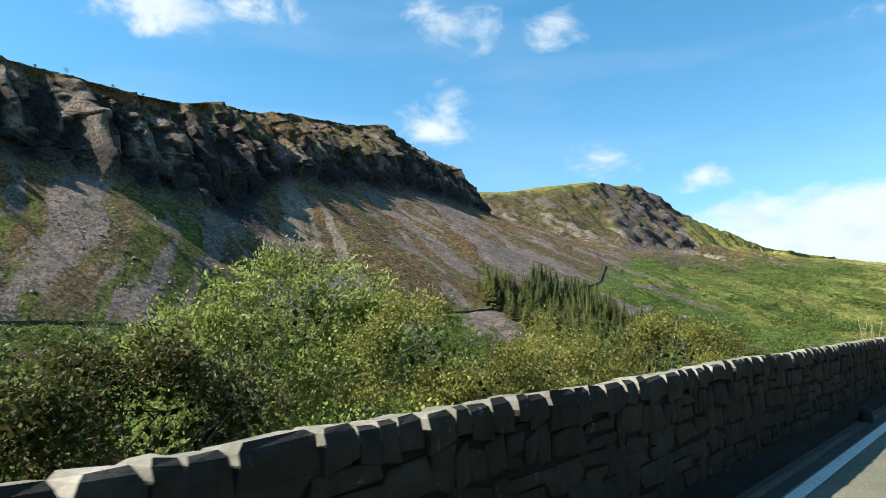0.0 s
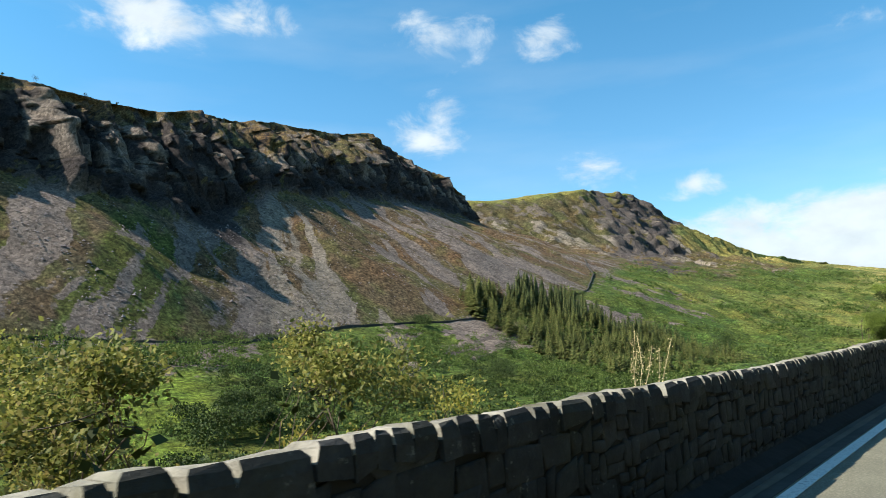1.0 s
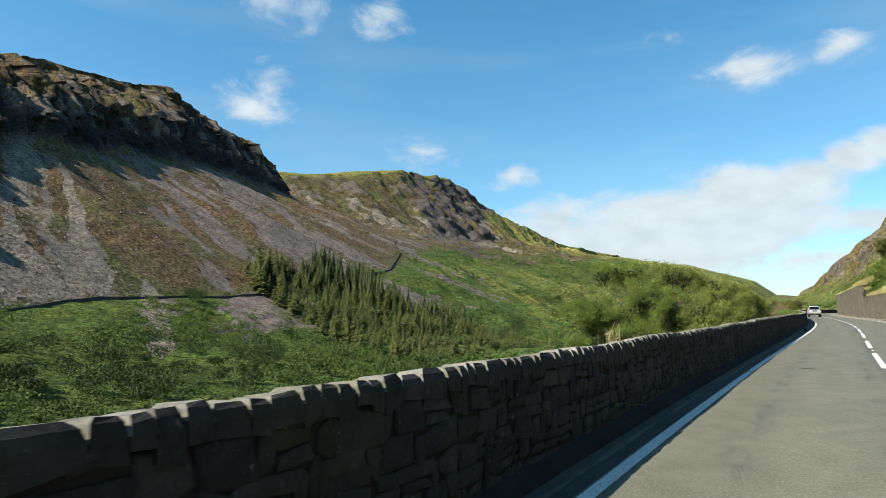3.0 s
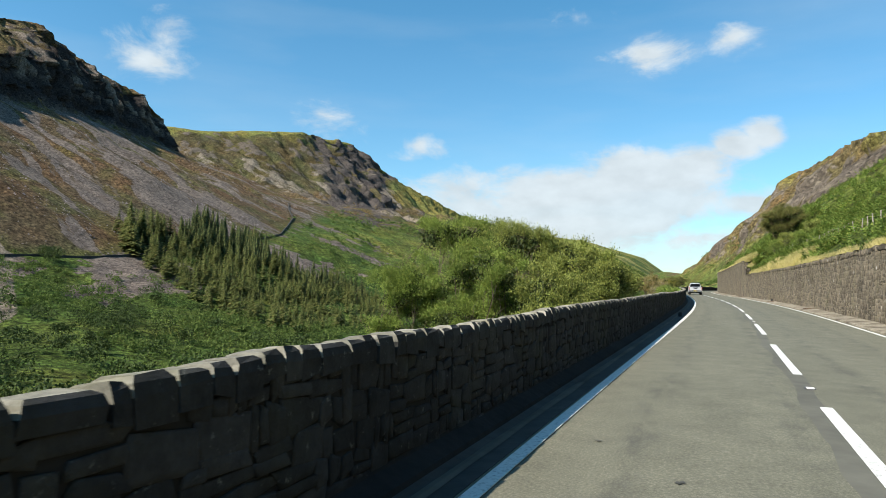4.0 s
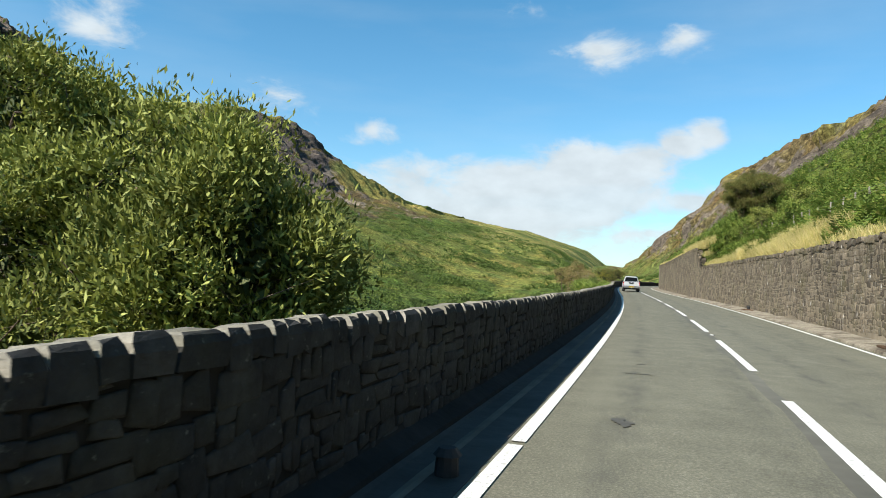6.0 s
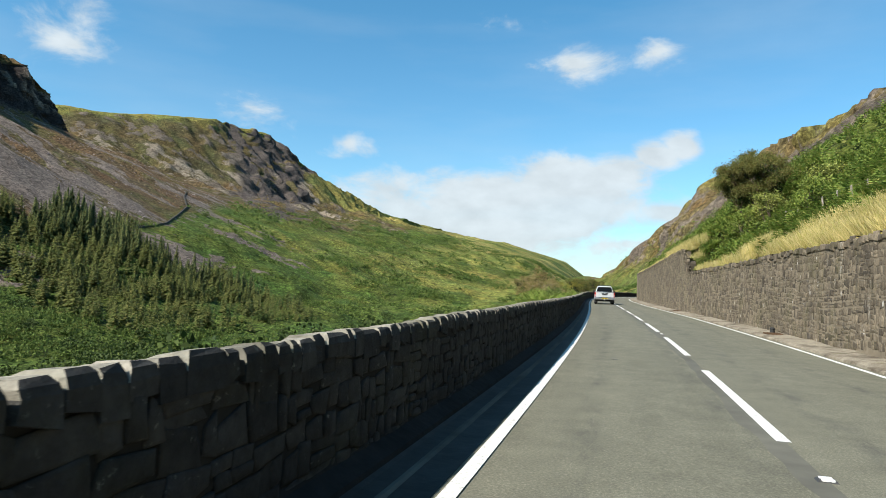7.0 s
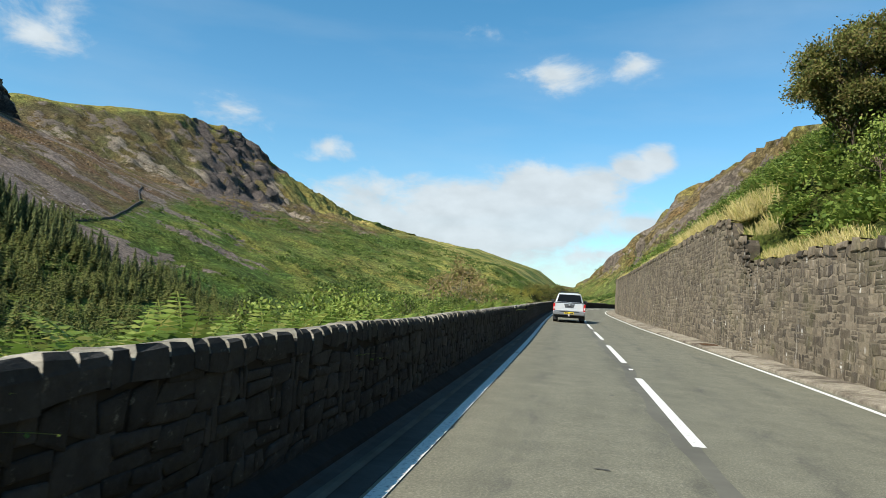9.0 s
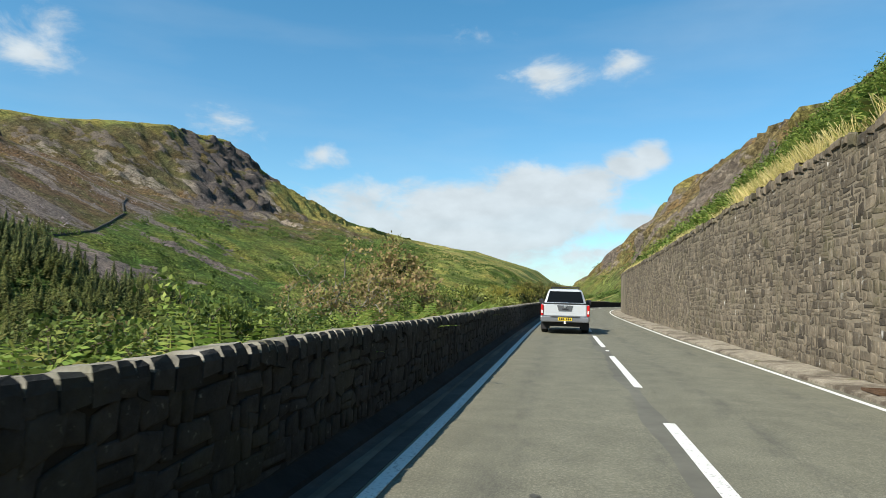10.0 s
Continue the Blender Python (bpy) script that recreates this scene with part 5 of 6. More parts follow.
    while len(G) < 2300:
        drift = rs.rand() < 0.62
        y = (116 + 22 * rs.rand() if rs.rand() < 0.84 else 149 + 13 * rs.rand()) if drift else rs.uniform(66, 240)
        off = 0.5 + (rs.rand() ** 1.3 * (1.7 - 0.05 * max(0.0, y - 128)) * (2.0 if y > 145 else 1.0) if drift else abs(rs.normal()) * 0.3)
        x = float(wall_r(y)) + off
        if drift and vnoise(x / 1.2, y / 3.2, 0, 99) < -0.05:
            continue
        if not drift and vnoise(y / 2.5, 0.0, 0, 97) < -0.05:
            continue
        z = land_z(x, y)
        nb = 28
        c = np.array([x, y, z - 0.04]) + rs.normal(size=(nb, 3)) * np.array([0.12, 0.2, 0.0])
        d = unit(rs.normal(size=(nb, 3)) * np.array([0.33, 0.33, 0.1]) + np.array([-0.12, 0.1, 1.0]))
        L = rs.uniform(0.25, 0.8 if drift else 0.5, (nb, 1))
        s = unit(np.cross(d, rs.normal(size=(nb, 3)))) * 0.0048
        tip = c + d * L + np.array([-0.10, 0.08, -0.08]) * L * rs.rand(nb, 1)
        G.append(np.stack([c - s, c + s, tip + s * 1.2, tip - s * 1.2], 1))
    tagged(quads_mesh("dry_grass", np.concatenate(G), M_STRAW), "tufts of dry straw-coloured grass along the wall head", "grass", kind="stuff")


ferns()


def far_scrub():
    """Shrubs, valley trees and the plantation: too many to count, one object each."""
    rs = np.random.RandomState(5)
    X, YY, Z, V, Y = LAND

    def clump(x, y, z, r, h, n, leaf):
        d = unit(rs.normal(size=(n, 3)) + np.array([0, 0, 0.45]))
        k = rs.uniform(0.55, 1.08, (n, 1))
        c = np.array([x, y, z + h * 0.42]) + d * k * np.array([r, r, h * 0.55])
        return leaf_quads(c, leaf, leaf * 0.7, rs, 0.0, d * 0.6)

    P = []
    tries = 0
    count = 0
    while count < 5400 and tries < 70000:
        tries += 1
        y = rs.uniform(20, 1250) if rs.rand() < 0.62 else rs.uniform(30, 330)
        v = rs.uniform(4.95, 8.9)
        x, _, z = land_at(y, v)
        dens = fbm(np.array([x / 38]), np.array([y / 38]), 0, 83, 3)[0]
        keep = 0.12 + 1.9 * dens if y < 420 else 4.0 * dens + 0.1
        if 5.66 < v < 6.8 and 45 < y < field_end(v):
            keep *= 0.03
        if y > 850 and v > 6.0:
            keep *= 0.3
        if v < 5.15:
            keep *= 0.3
        if rs.rand() > keep:
            continue
        r = rs.uniform(0.8, 2.2) * (1.4 if rs.rand() < 0.12 else 1.0)
        if y < 330:
            P.append(clump(x, y, z, r * 1.5, r * 1.5, 44, 0.75))
        else:
            k = 1.9 if y > 600 else 1.35
            P.append(clump(x, y, z, r * 1.3 * k, r * 1.0 * k, 16, 0.95 * k))
        count += 1
    for _ in range(1100):
        y, v = rs.uniform(480, 950), rs.uniform(5.0, 8.2)
        x, _, z = land_at(y, v)
        if vnoise(x / 30, y / 50, 0, 103) < 0.25:
            continue
        r = rs.uniform(1.6, 3.6)
        P.append(clump(x, y, z, r * 1.25, r * 1.3, 18, 1.3))
    for _ in range(1500):
        y, v = rs.uniform(165, 900), rs.uniform(16.1, 17.5)
        x, _, z = land_at(y, v)
        if vnoise(x / 14, y / 22, 0, 101) < -0.1 + 0.35 * (v - 16.1):
            continue
        r = rs.uniform(0.7, 1.5) * (1.5 if y > 400 else 1.0)
        P.append(clump(x, y, z, r * 1.4, r * 0.9, 16, 0.55 * (1.7 if y > 400 else 1.0)))
    tagged(quads_mesh("valley_scrub", np.concatenate(P), LEAF_FAR), "dark green gorse and scrub scattered over the valley", "scrub", kind="stuff")
    P = []
    for _ in range(190):
        y = rs.uniform(40, 520) if rs.rand() < 0.5 else rs.uniform(110, 270)
        v = rs.uniform(5.8, 8.6)
        if 5.6 < v < 6.85 and 40 < y < field_end(v) + 5:
            v = rs.uniform(7.0, 8.2)
        x, _, z = land_at(y, v)
        r = rs.uniform(2.2, 4.6) if y > 230 else rs.uniform(3.0, 5.6)
        for _ in range(5):
            o = rs.normal(size=3) * np.array([r * 0.5, r * 0.5, r * 0.25])
            P.append(clump(x + o[0], y + o[1], z + abs(o[2]) + r * 0.35, r * 0.62, r * 0.95, 76, 0.6))
    for (x0, x1, y0, y1, n, rr) in ((-196, -132, 80, 122, 34, 3.4), (-205, -185, 112, 130, 9, 3.6), (-184, -160, 132, 148, 9, 3.4), (-168, -136, 150, 172, 9, 4.2), (-176, -164, 218, 232, 4, 4.0), (-272, -262, 278, 288, 3, 4.2), (-140, -112, 60, 84, 8, 3.4), (-200, -150, 172, 230, 10, 2.8)):
        for _ in range(n):
            x, y = rs.uniform(x0, x1), rs.uniform(y0, y1)
            z = land_z(x, y)
            v = float(np.interp(x, X[int(np.searchsorted(Y, y))], V))
            if 5.6 < v < 6.85 and y < field_end(v) + 4:
                continue
            r = rr * rs.uniform(0.75, 1.25)
            for _ in range(8):
                o = rs.normal(size=3) * np.array([r * 0.5, r * 0.5, r * 0.3])
                P.append(clump(x + o[0], y + o[1], z + abs(o[2]) + r * 0.4, r * 0.55, r * 0.85, 95, 0.55))
    for y, k in ((137, 2.6), (166, 1.8), (171, 1.5), (120, 1.6), (188, 1.4)):
        x, _, z = land_at(y, 2.93)
        for _ in range(4):
            o = rs.normal(size=3) * k * 0.3
            P.append(clump(x + o[0], y + o[1], z + abs(o[2]) + 0.3 * k, k * 0.5, k * 0.8, 40, 0.35))
    tagged(quads_mesh("valley_trees", np.concatenate(P), LEAF_OAK), "rounded dark oaks and thorn trees on the valley floor", "woodland", kind="stuff")
    # plantation
    dark, pale = [], []

    def conifer(x, y, z, h, out, spruce):
        tiers = int(h * (1.25 if spruce else 0.9))
        n = tiers * (13 if spruce else 13)
        t = rs.uniform(0.04, 0.99, n) ** 1.15
        a = rs.uniform(0, 6.28, n)
        r = np.clip(1 - t, 0.02, 1) ** 0.85 * h * (0.25 if spruce else 0.33) * rs.uniform(0.5, 1.2, n) + 0.25
        c0 = np.stack([x + 0 * a, y + 0 * a, z + t * h], -1)
        tip = np.stack([x + np.cos(a) * r, y + np.sin(a) * r, z + t * h - r * (0.5 if spruce else 0.15)], -1)
        s = np.stack([-np.sin(a), np.cos(a), 0 * a], -1) * (0.08 + r[:, None] * 0.16)
        m = c0 * 0.5 + tip * 0.5
        out.append(np.stack([c0 + np.array([0, 0, h * 0.03]), m + s, tip, m - s], 1))

    n = 0
    while n < 1050:
        y, x = rs.uniform(282, 478), rs.uniform(-296, -138)
        f = (x + 296) / 158
        if y < 345 - 62 * f or y > 430 + 48 * f - 55 * max(0.0, f - 0.6) / 0.4:
            continue
        thin = 1.15 - 0.8 * max(0.0, f - 0.45) + 0.8 * vnoise(x / 16, y / 16, 0, 19)
        if rs.rand() > thin:
            continue
        spruce = vnoise(x / 20, y / 24, 0, 7) + 1.3 * (float(smooth(365, 415, y)) - 0.8) - 1.6 * max(0.0, f - 0.35) > 0.0
        h = rs.uniform(7, 14) * (1.12 - 0.5 * f) * (1.0 + 0.35 * vnoise(x / 9, y / 9, 0, 29)) * (1.12 if spruce else 0.95)
        conifer(x, y, land_z(x, y), h, dark if spruce else pale, spruce)
        n += 1
    tagged(quads_mesh("spruce_plantation", np.concatenate(dark), LEAF_SPRUCE), "dark spruce plantation on the valley side", "woodland", kind="stuff")
    tagged(quads_mesh("larch_plantation", np.concatenate(pale), LEAF_LARCH), "pale green and brown larch plantation on the valley side", "woodland", kind="stuff")


far_scrub()


def boulders():
    rs = np.random.RandomState(9)
    base = np.array([(1, 0, 0), (0, 1, 0), (-1, 0, 0), (0, -1, 0), (0, 0, 1.0)])
    fc = np.array([(0, 1, 4), (1, 2, 4), (2, 3, 4), (3, 0, 4)])
    n = 9000
    y = rs.uniform(60, 740, n)
    v = rs.uniform(4.02, 5.0, n)
    s1 = fbm((y - 45 * (v - 4)) / 16, v * 1.1, 0, 71, 4)
    keep = (s1 > 0.0) | (rs.rand(n) < 0.12)
    V, F = [], []
    X, YY, Z, VV, Y = LAND
    rows = np.clip(np.searchsorted(Y, y), 0, len(Y) - 1)
    for i in np.nonzero(keep)[0]:
        x, z = np.interp(v[i], VV, X[rows[i]]), np.interp(v[i], VV, Z[rows[i]])
        s = rs.uniform(0.3, 0.65) * (2.0 if rs.rand() < 0.05 else 1.0)
        p = base * (rs.uniform(0.6, 1.3, (5, 3)) * s) + rs.normal(size=(5, 3)) * 0.12 * s + np.array([x, y[i], z - 0.1 * s])
        F.append(fc + len(V) * 5)
        V.append(p)
    m = mat_plain("lilac-grey scree rock", (0.23, 0.195, 0.19), 0.95, 0.1, var=0.4, scale=0.6)
    tagged(mesh_from("scree_boulders", np.concatenate(V), np.concatenate(F), m), "loose lilac-grey scree boulders below the crags", "scree", kind="stuff")


boulders()


def field_wall():
    pts = []
    for y in np.arange(30, 512, 2.2):
        pts.append(land_at(y, 5.0))
    for k in np.linspace(0, 1, 70)[1:]:
        x = np.interp(k, (0, 0.55, 0.8, 1), (-297, -342, -372, -392))
        y = np.interp(k, (0, 0.55, 0.8, 1), (511, 601, 640, 672))
        pts.append((x, y, land_z(x, y)))
    pts = np.array(pts)
    pts[:, :2] += np.stack([fbm(np.arange(len(pts)) / 9, 0, 0, 3, 3), fbm(np.arange(len(pts)) / 9, 5, 0, 4, 3)], -1) * 1.0
    pts[:, 2] = [land_z(p[0], p[1]) for p in pts]
    for _ in range(6):
        pts[1:-1, 2] = (pts[:-2, 2] + 2 * pts[1:-1, 2] + pts[2:, 2]) / 4
    d = unit(np.gradient(pts[:, :2], axis=0))
    nrm = np.stack([d[:, 1], -d[:, 0]], -1)
    rs = np.random.RandomState(3)
    h = 0.85 + rs.uniform(-0.2, 0.2, len(pts))
    ring = []
    for s, t in ((0.45, -1.0), (0.38, 1.0), (-0.38, 1.0), (-0.45, -1.0)):
        ring.append(np.c_[pts[:, :2] + nrm * s * 1.3, pts[:, 2] + (h if t > 0 else -2.0)])
    v = np.stack(ring, 1).reshape(-1, 3)
    ob = mesh_from("field_wall", v, grid_faces(len(pts), 4).tolist(), mat_stone("dark field stone", (0.05, 0.046, 0.04), (0.075, 0.07, 0.06), (0.11, 0.10, 0.09), lichen=0.4))
    tagged(ob, "dark dry-stone field wall along the foot of the scree", "stone wall", kind="structure")


field_wall()


# ---- fence on the slope ----
def fence():
    m = mat_plain("silvered fence timber", (0.30, 0.27, 0.22), 0.9, 0.1, var=0.35, scale=9)
    rng = random.Random(6)
    f = tagged(new("fence"), "leaning weathered wooden post and wire fence on the slope", "fence")
    y = 84.0
    tops = []
    while y < 158:
        x = float(wall_r(y)) + (3.6 if y < 147 else 4.3)
        z = land_z(x, y)
        bm = bmesh.new()
        bmesh.ops.create_cone(bm, cap_ends=True, segments=8, radius1=0.045, radius2=0.038, depth=1.1)
        for v in bm.verts:
            v.co.x += rng.uniform(-0.008, 0.008)
            v.co.z += 0.22 + (0.03 if v.co.x > 0 and v.co.z > 0 else 0)
        o = part("post", bm, m, f)
        lean = (rng.uniform(-0.14, 0.10), rng.uniform(-0.1, 0.1))
        o.matrix_basis = Matrix.Translation((x, y, z)) @ Matrix.Rotation(lean[0], 4, 'Y') @ Matrix.Rotation(lean[1], 4, 'X')
        tops.append((x + lean[0] * 1.1, y - lean[1] * 1.1, z))
        y += rng.uniform(1.5, 2.3)
    wire = mat_plain("dull fence wire", (0.2, 0.19, 0.18), 0.5, 0.5, 0.8, var=0.1)
    for hh in (0.25, 0.5, 0.72):
        p = np.array([(a, b, c + hh) for a, b, c in tops])
        tubes_mesh("wire", [(p, np.full(len(p), 0.004))], wire, f, 4)


fence()


# ---- small things by the road ----
def dead_stalks():
    rs = np.random.RandomState(12)
    for (x, y, top, n, lab, dry) in ((-3.9, 19.3, 1.36, 6, "pale dry dock stalks standing above the parapet", M_DRY), (-4.6, 55.7, 1.12, 10, "bare pale sapling twigs above the parapet", M_DRY), (-5.6, 55.2, 1.12, 2, "rust-brown dry dock stalk behind the parapet", mat_plain("rusty dock stalks", (0.26, 0.15, 0.08), 0.9, 0.1, var=0.3, scale=30))):
        b = on_land(x, y)
        root = tagged(new("dry_stalks"), lab, "dead plant")
        root.location = b
        paths, C = [], []
        for _ in range(n):
            h = (top - b[2]) * rs.uniform(0.82, 1.0)
            p = bend((rs.normal() * 0.08, rs.normal() * 0.16, -0.1), (rs.normal() * 0.12, rs.normal() * 0.28, h), rs, 7, 0.04)
            paths.append((p, np.linspace(0.008, 0.003, 7)))
            k = rs.uniform(0.7, 1.0, 60)
            C.append(np.stack([np.interp(k * 6, np.arange(7), p[:, a]) for a in range(3)], -1) + rs.normal(size=(60, 3)) * 0.018)
        for p in paths:
            tubes_mesh("stalk", [p], dry, root, 5)
        tagged(quads_mesh("seed_head", leaf_quads(np.concatenate(C), 0.026, 0.014, rs), dry, root), kind="stuff")


dead_stalks()


def road_studs():
    body = mat_plain("cast iron stud body", (0.05, 0.05, 0.05), 0.6, 0.4, 0.3)
    lens = mat_plain("white reflector glass", (0.8, 0.8, 0.78), 0.2, 0.6, var=0.05)
    first = None
    for k in range(-6, 15):
        y = 66.2 + 1.5 + 9.0 * k + float(np.interp(k, (1, 3), (0.3, 1.2)) - np.interp(k, (3, 8), (0.0, 1.2)))
        if k % 2:
            continue
        at = Matrix.Translation((float(centre(y)), y, 0.02))
        if first is None:
            first = tagged(new("road_stud"), "iron cat's-eye road stud with white reflectors", "road stud", "studs along the centre line")
            bm = bmesh.new()
            bmesh.ops.create_cube(bm, size=1.0, matrix=Matrix.Diagonal((0.17, 0.13, 0.03, 1)))
            for v in bm.verts:
                if v.co.z > 0:
                    v.co.x *= 0.72
                    v.co.y *= 0.72
            part("casting", bm, body, first)
            for s in (-1, 1):
                bm = bmesh.new()
                bmesh.ops.create_cube(bm, size=1.0, matrix=Matrix.Translation((0.0, s * 0.035, 0.014)) @ Matrix.Diagonal((0.09, 0.03, 0.02, 1)))
                part("reflector", bm, lens, first)
            first.matrix_basis = at
        else:
            copy_thing(first, at)


road_studs()


def drains():
    iron = mat_plain("rusty drain iron", (0.10, 0.06, 0.035), 0.85, 0.3, 0.3, var=0.4, scale=20)
    for y in (103.5, 124.6, 150.6):
        g = tagged(new("drain_grate"), "rusty iron gully grate in the verge by the wall", "drain", "gully grates in the verge")
        x = (float(right_line(y)) + float(wall_r(y))) / 2 + 0.12
        bm = bmesh.new()
        for (cx, cy, sx, sy) in ((0, 0.3, 0.5, 0.04), (0, -0.3, 0.5, 0.04), (0.23, 0, 0.04, 0.56), (-0.23, 0, 0.04, 0.56)):
            bmesh.ops.create_cube(bm, size=1.0, matrix=Matrix.Translation((cx, cy, 0)) @ Matrix.Diagonal((sx, sy, 0.04, 1)))
        part("rim", bm, iron, g)
        for k in range(7):
            bm = bmesh.new()
            bmesh.ops.create_cube(bm, size=1.0, matrix=Matrix.Translation((0, -0.24 + 0.08 * k, -0.005)) @ Matrix.Diagonal((0.44, 0.03, 0.03, 1)))
            part("bar", bm, iron, g)
        g.matrix_basis = Matrix.Translation((x, y, 0.112))
    # stub posts by the parapet that mark gullies
    wood = mat_plain("dark tarred stub", (0.03, 0.03, 0.03), 0.8, 0.2, var=0.3)
    for y in (10.4, 89.9, 125.6):
        right = y > 100
        x = float(wall_r(y)) - 0.22 if right else float(edge(y)) - 0.27
        s = tagged(new("marker_stub"), "short dark stub post at the wall foot", "post", "stub posts at the wall foot")
        s.location = (x, y, 0.1 if right else -0.01)
        bm = bmesh.new()
        bmesh.ops.create_cone(bm, cap_ends=True, segments=10, radius1=0.085, radius2=0.075, depth=0.14, matrix=Matrix.Translation((0, 0, 0.07)))
        part("stub", bm, wood, s)
        bm = bmesh.new()
        bmesh.ops.create_cone(bm, cap_ends=True, segments=10, radius1=0.1, radius2=0.06, depth=0.05, matrix=Matrix.Translation((0, 0, 0.16)))
        part("cap", bm, wood, s)


drains()


def patches():
    """Tar scars and dark repair patches in the lane, thin films over the asphalt."""
    tar = mat_plain("dark tar scar", (0.068, 0.066, 0.056), 0.8, 0.3, var=0.4, scale=18)
    rng = random.Random(31)
    spots = [(1.05, 60.2, 0.22, 0.14), (1.9, 60.3, 0.10, 0.12), (0.75, 92.2, 0.16, 0.28), (0.8, 95.8, 0.3, 0.05), (0.85, 97.0, 0.12, 0.06), (0.9, 86.8, 0.2, 0.1), (1.0, 113.0, 0.12, 0.1), (0.7, 118.4, 0.1, 0.16), (1.1, 144.0, 0.08, 0.06), (1.5, 131.0, 0.09, 0.05)]
    for k in range(26):
        spots.append((rng.uniform(0.3, 4.9), rng.uniform(0, 190), rng.uniform(0.02, 0.09), rng.uniform(0.02, 0.07)))
    for ox, y, rx, ry in spots:
        rx, ry = rx * 0.6, ry * 0.6
        n = 26
        ph = rng.uniform(0, 9)
        c = (float(edge(y)) + ox, y, 0.006 + 0.018 * min(1, ox / 2.5) if ox < 2.5 else 0.026)
        rr = [1 + 0.3 * math.sin(2 * a + ph) + 0.2 * math.cos(5 * a + 2 * ph) + rng.uniform(-0.3, 0.3) for a in [2 * math.pi * i / n for i in range(n)]]
        v = [(c[0], c[1], c[2] + 0.001)] + [(c[0] + rx * math.cos(2 * math.pi * i / n) * rr[i], c[1] + ry * math.sin(2 * math.pi * i / n) * rr[i], c[2] - 0.001) for i in range(n)]
        mesh_from("tar_patch", v, [(0, i + 1, (i + 1) % n + 1) for i in range(n)], tar, ROAD)

    # dark seam where the two lanes were laid
    y = np.linspace(-20, 280, 900)
    n1, n2 = fbm(y / 1.7, 0 * y, 0, 3, 4) * 0.12, fbm(y / 2.3, 0 * y, 0, 6, 4) * 0.1
    v = np.stack([np.stack([centre(y) - 0.20 + n1, y, 0 * y + 0.0205], -1), np.stack([centre(y) + 0.02 + n2, y, 0 * y + 0.0225], -1)], 1).reshape(-1, 3)
    mesh_from("seam", v, grid_faces(len(y), 2), mat_plain("dark lane seam", (0.105, 0.102, 0.083), 0.85, 0.25, var=0.35, scale=3), ROAD)


patches()


# ---- pickup truck ----
def box(bm, c, s, taper=1.0, bevel=0.0):
    r = bmesh.ops.create_cube(bm, size=1.0, matrix=Matrix.Translation(c) @ Matrix.Diagonal((*s, 1)))
    if taper != 1.0:
        for v in r["verts"]:
            if v.co.z > c[2]:
                v.co.x = c[0] + (v.co.x - c[0]) * taper
    if bevel:
        es = list({e for v in r["verts"] for e in v.link_edges})
        bmesh.ops.bevel(bm, geom=es, offset=bevel, segments=2, affect='EDGES', profile=0.6)


def ring_loft(bm, rings):
    vs = [[bm.verts.new(p) for p in r] for r in rings]
    n = len(rings[0])
    for a, b in zip(vs, vs[1:]):
        for k in range(n):
            bm.faces.new((a[k], a[(k + 1) % n], b[(k + 1) % n], b[k]))
    bm.faces.new(vs[-1])
    bm.faces.new(list(reversed(vs[0])))
    bmesh.ops.recalc_face_normals(bm, faces=bm.faces)


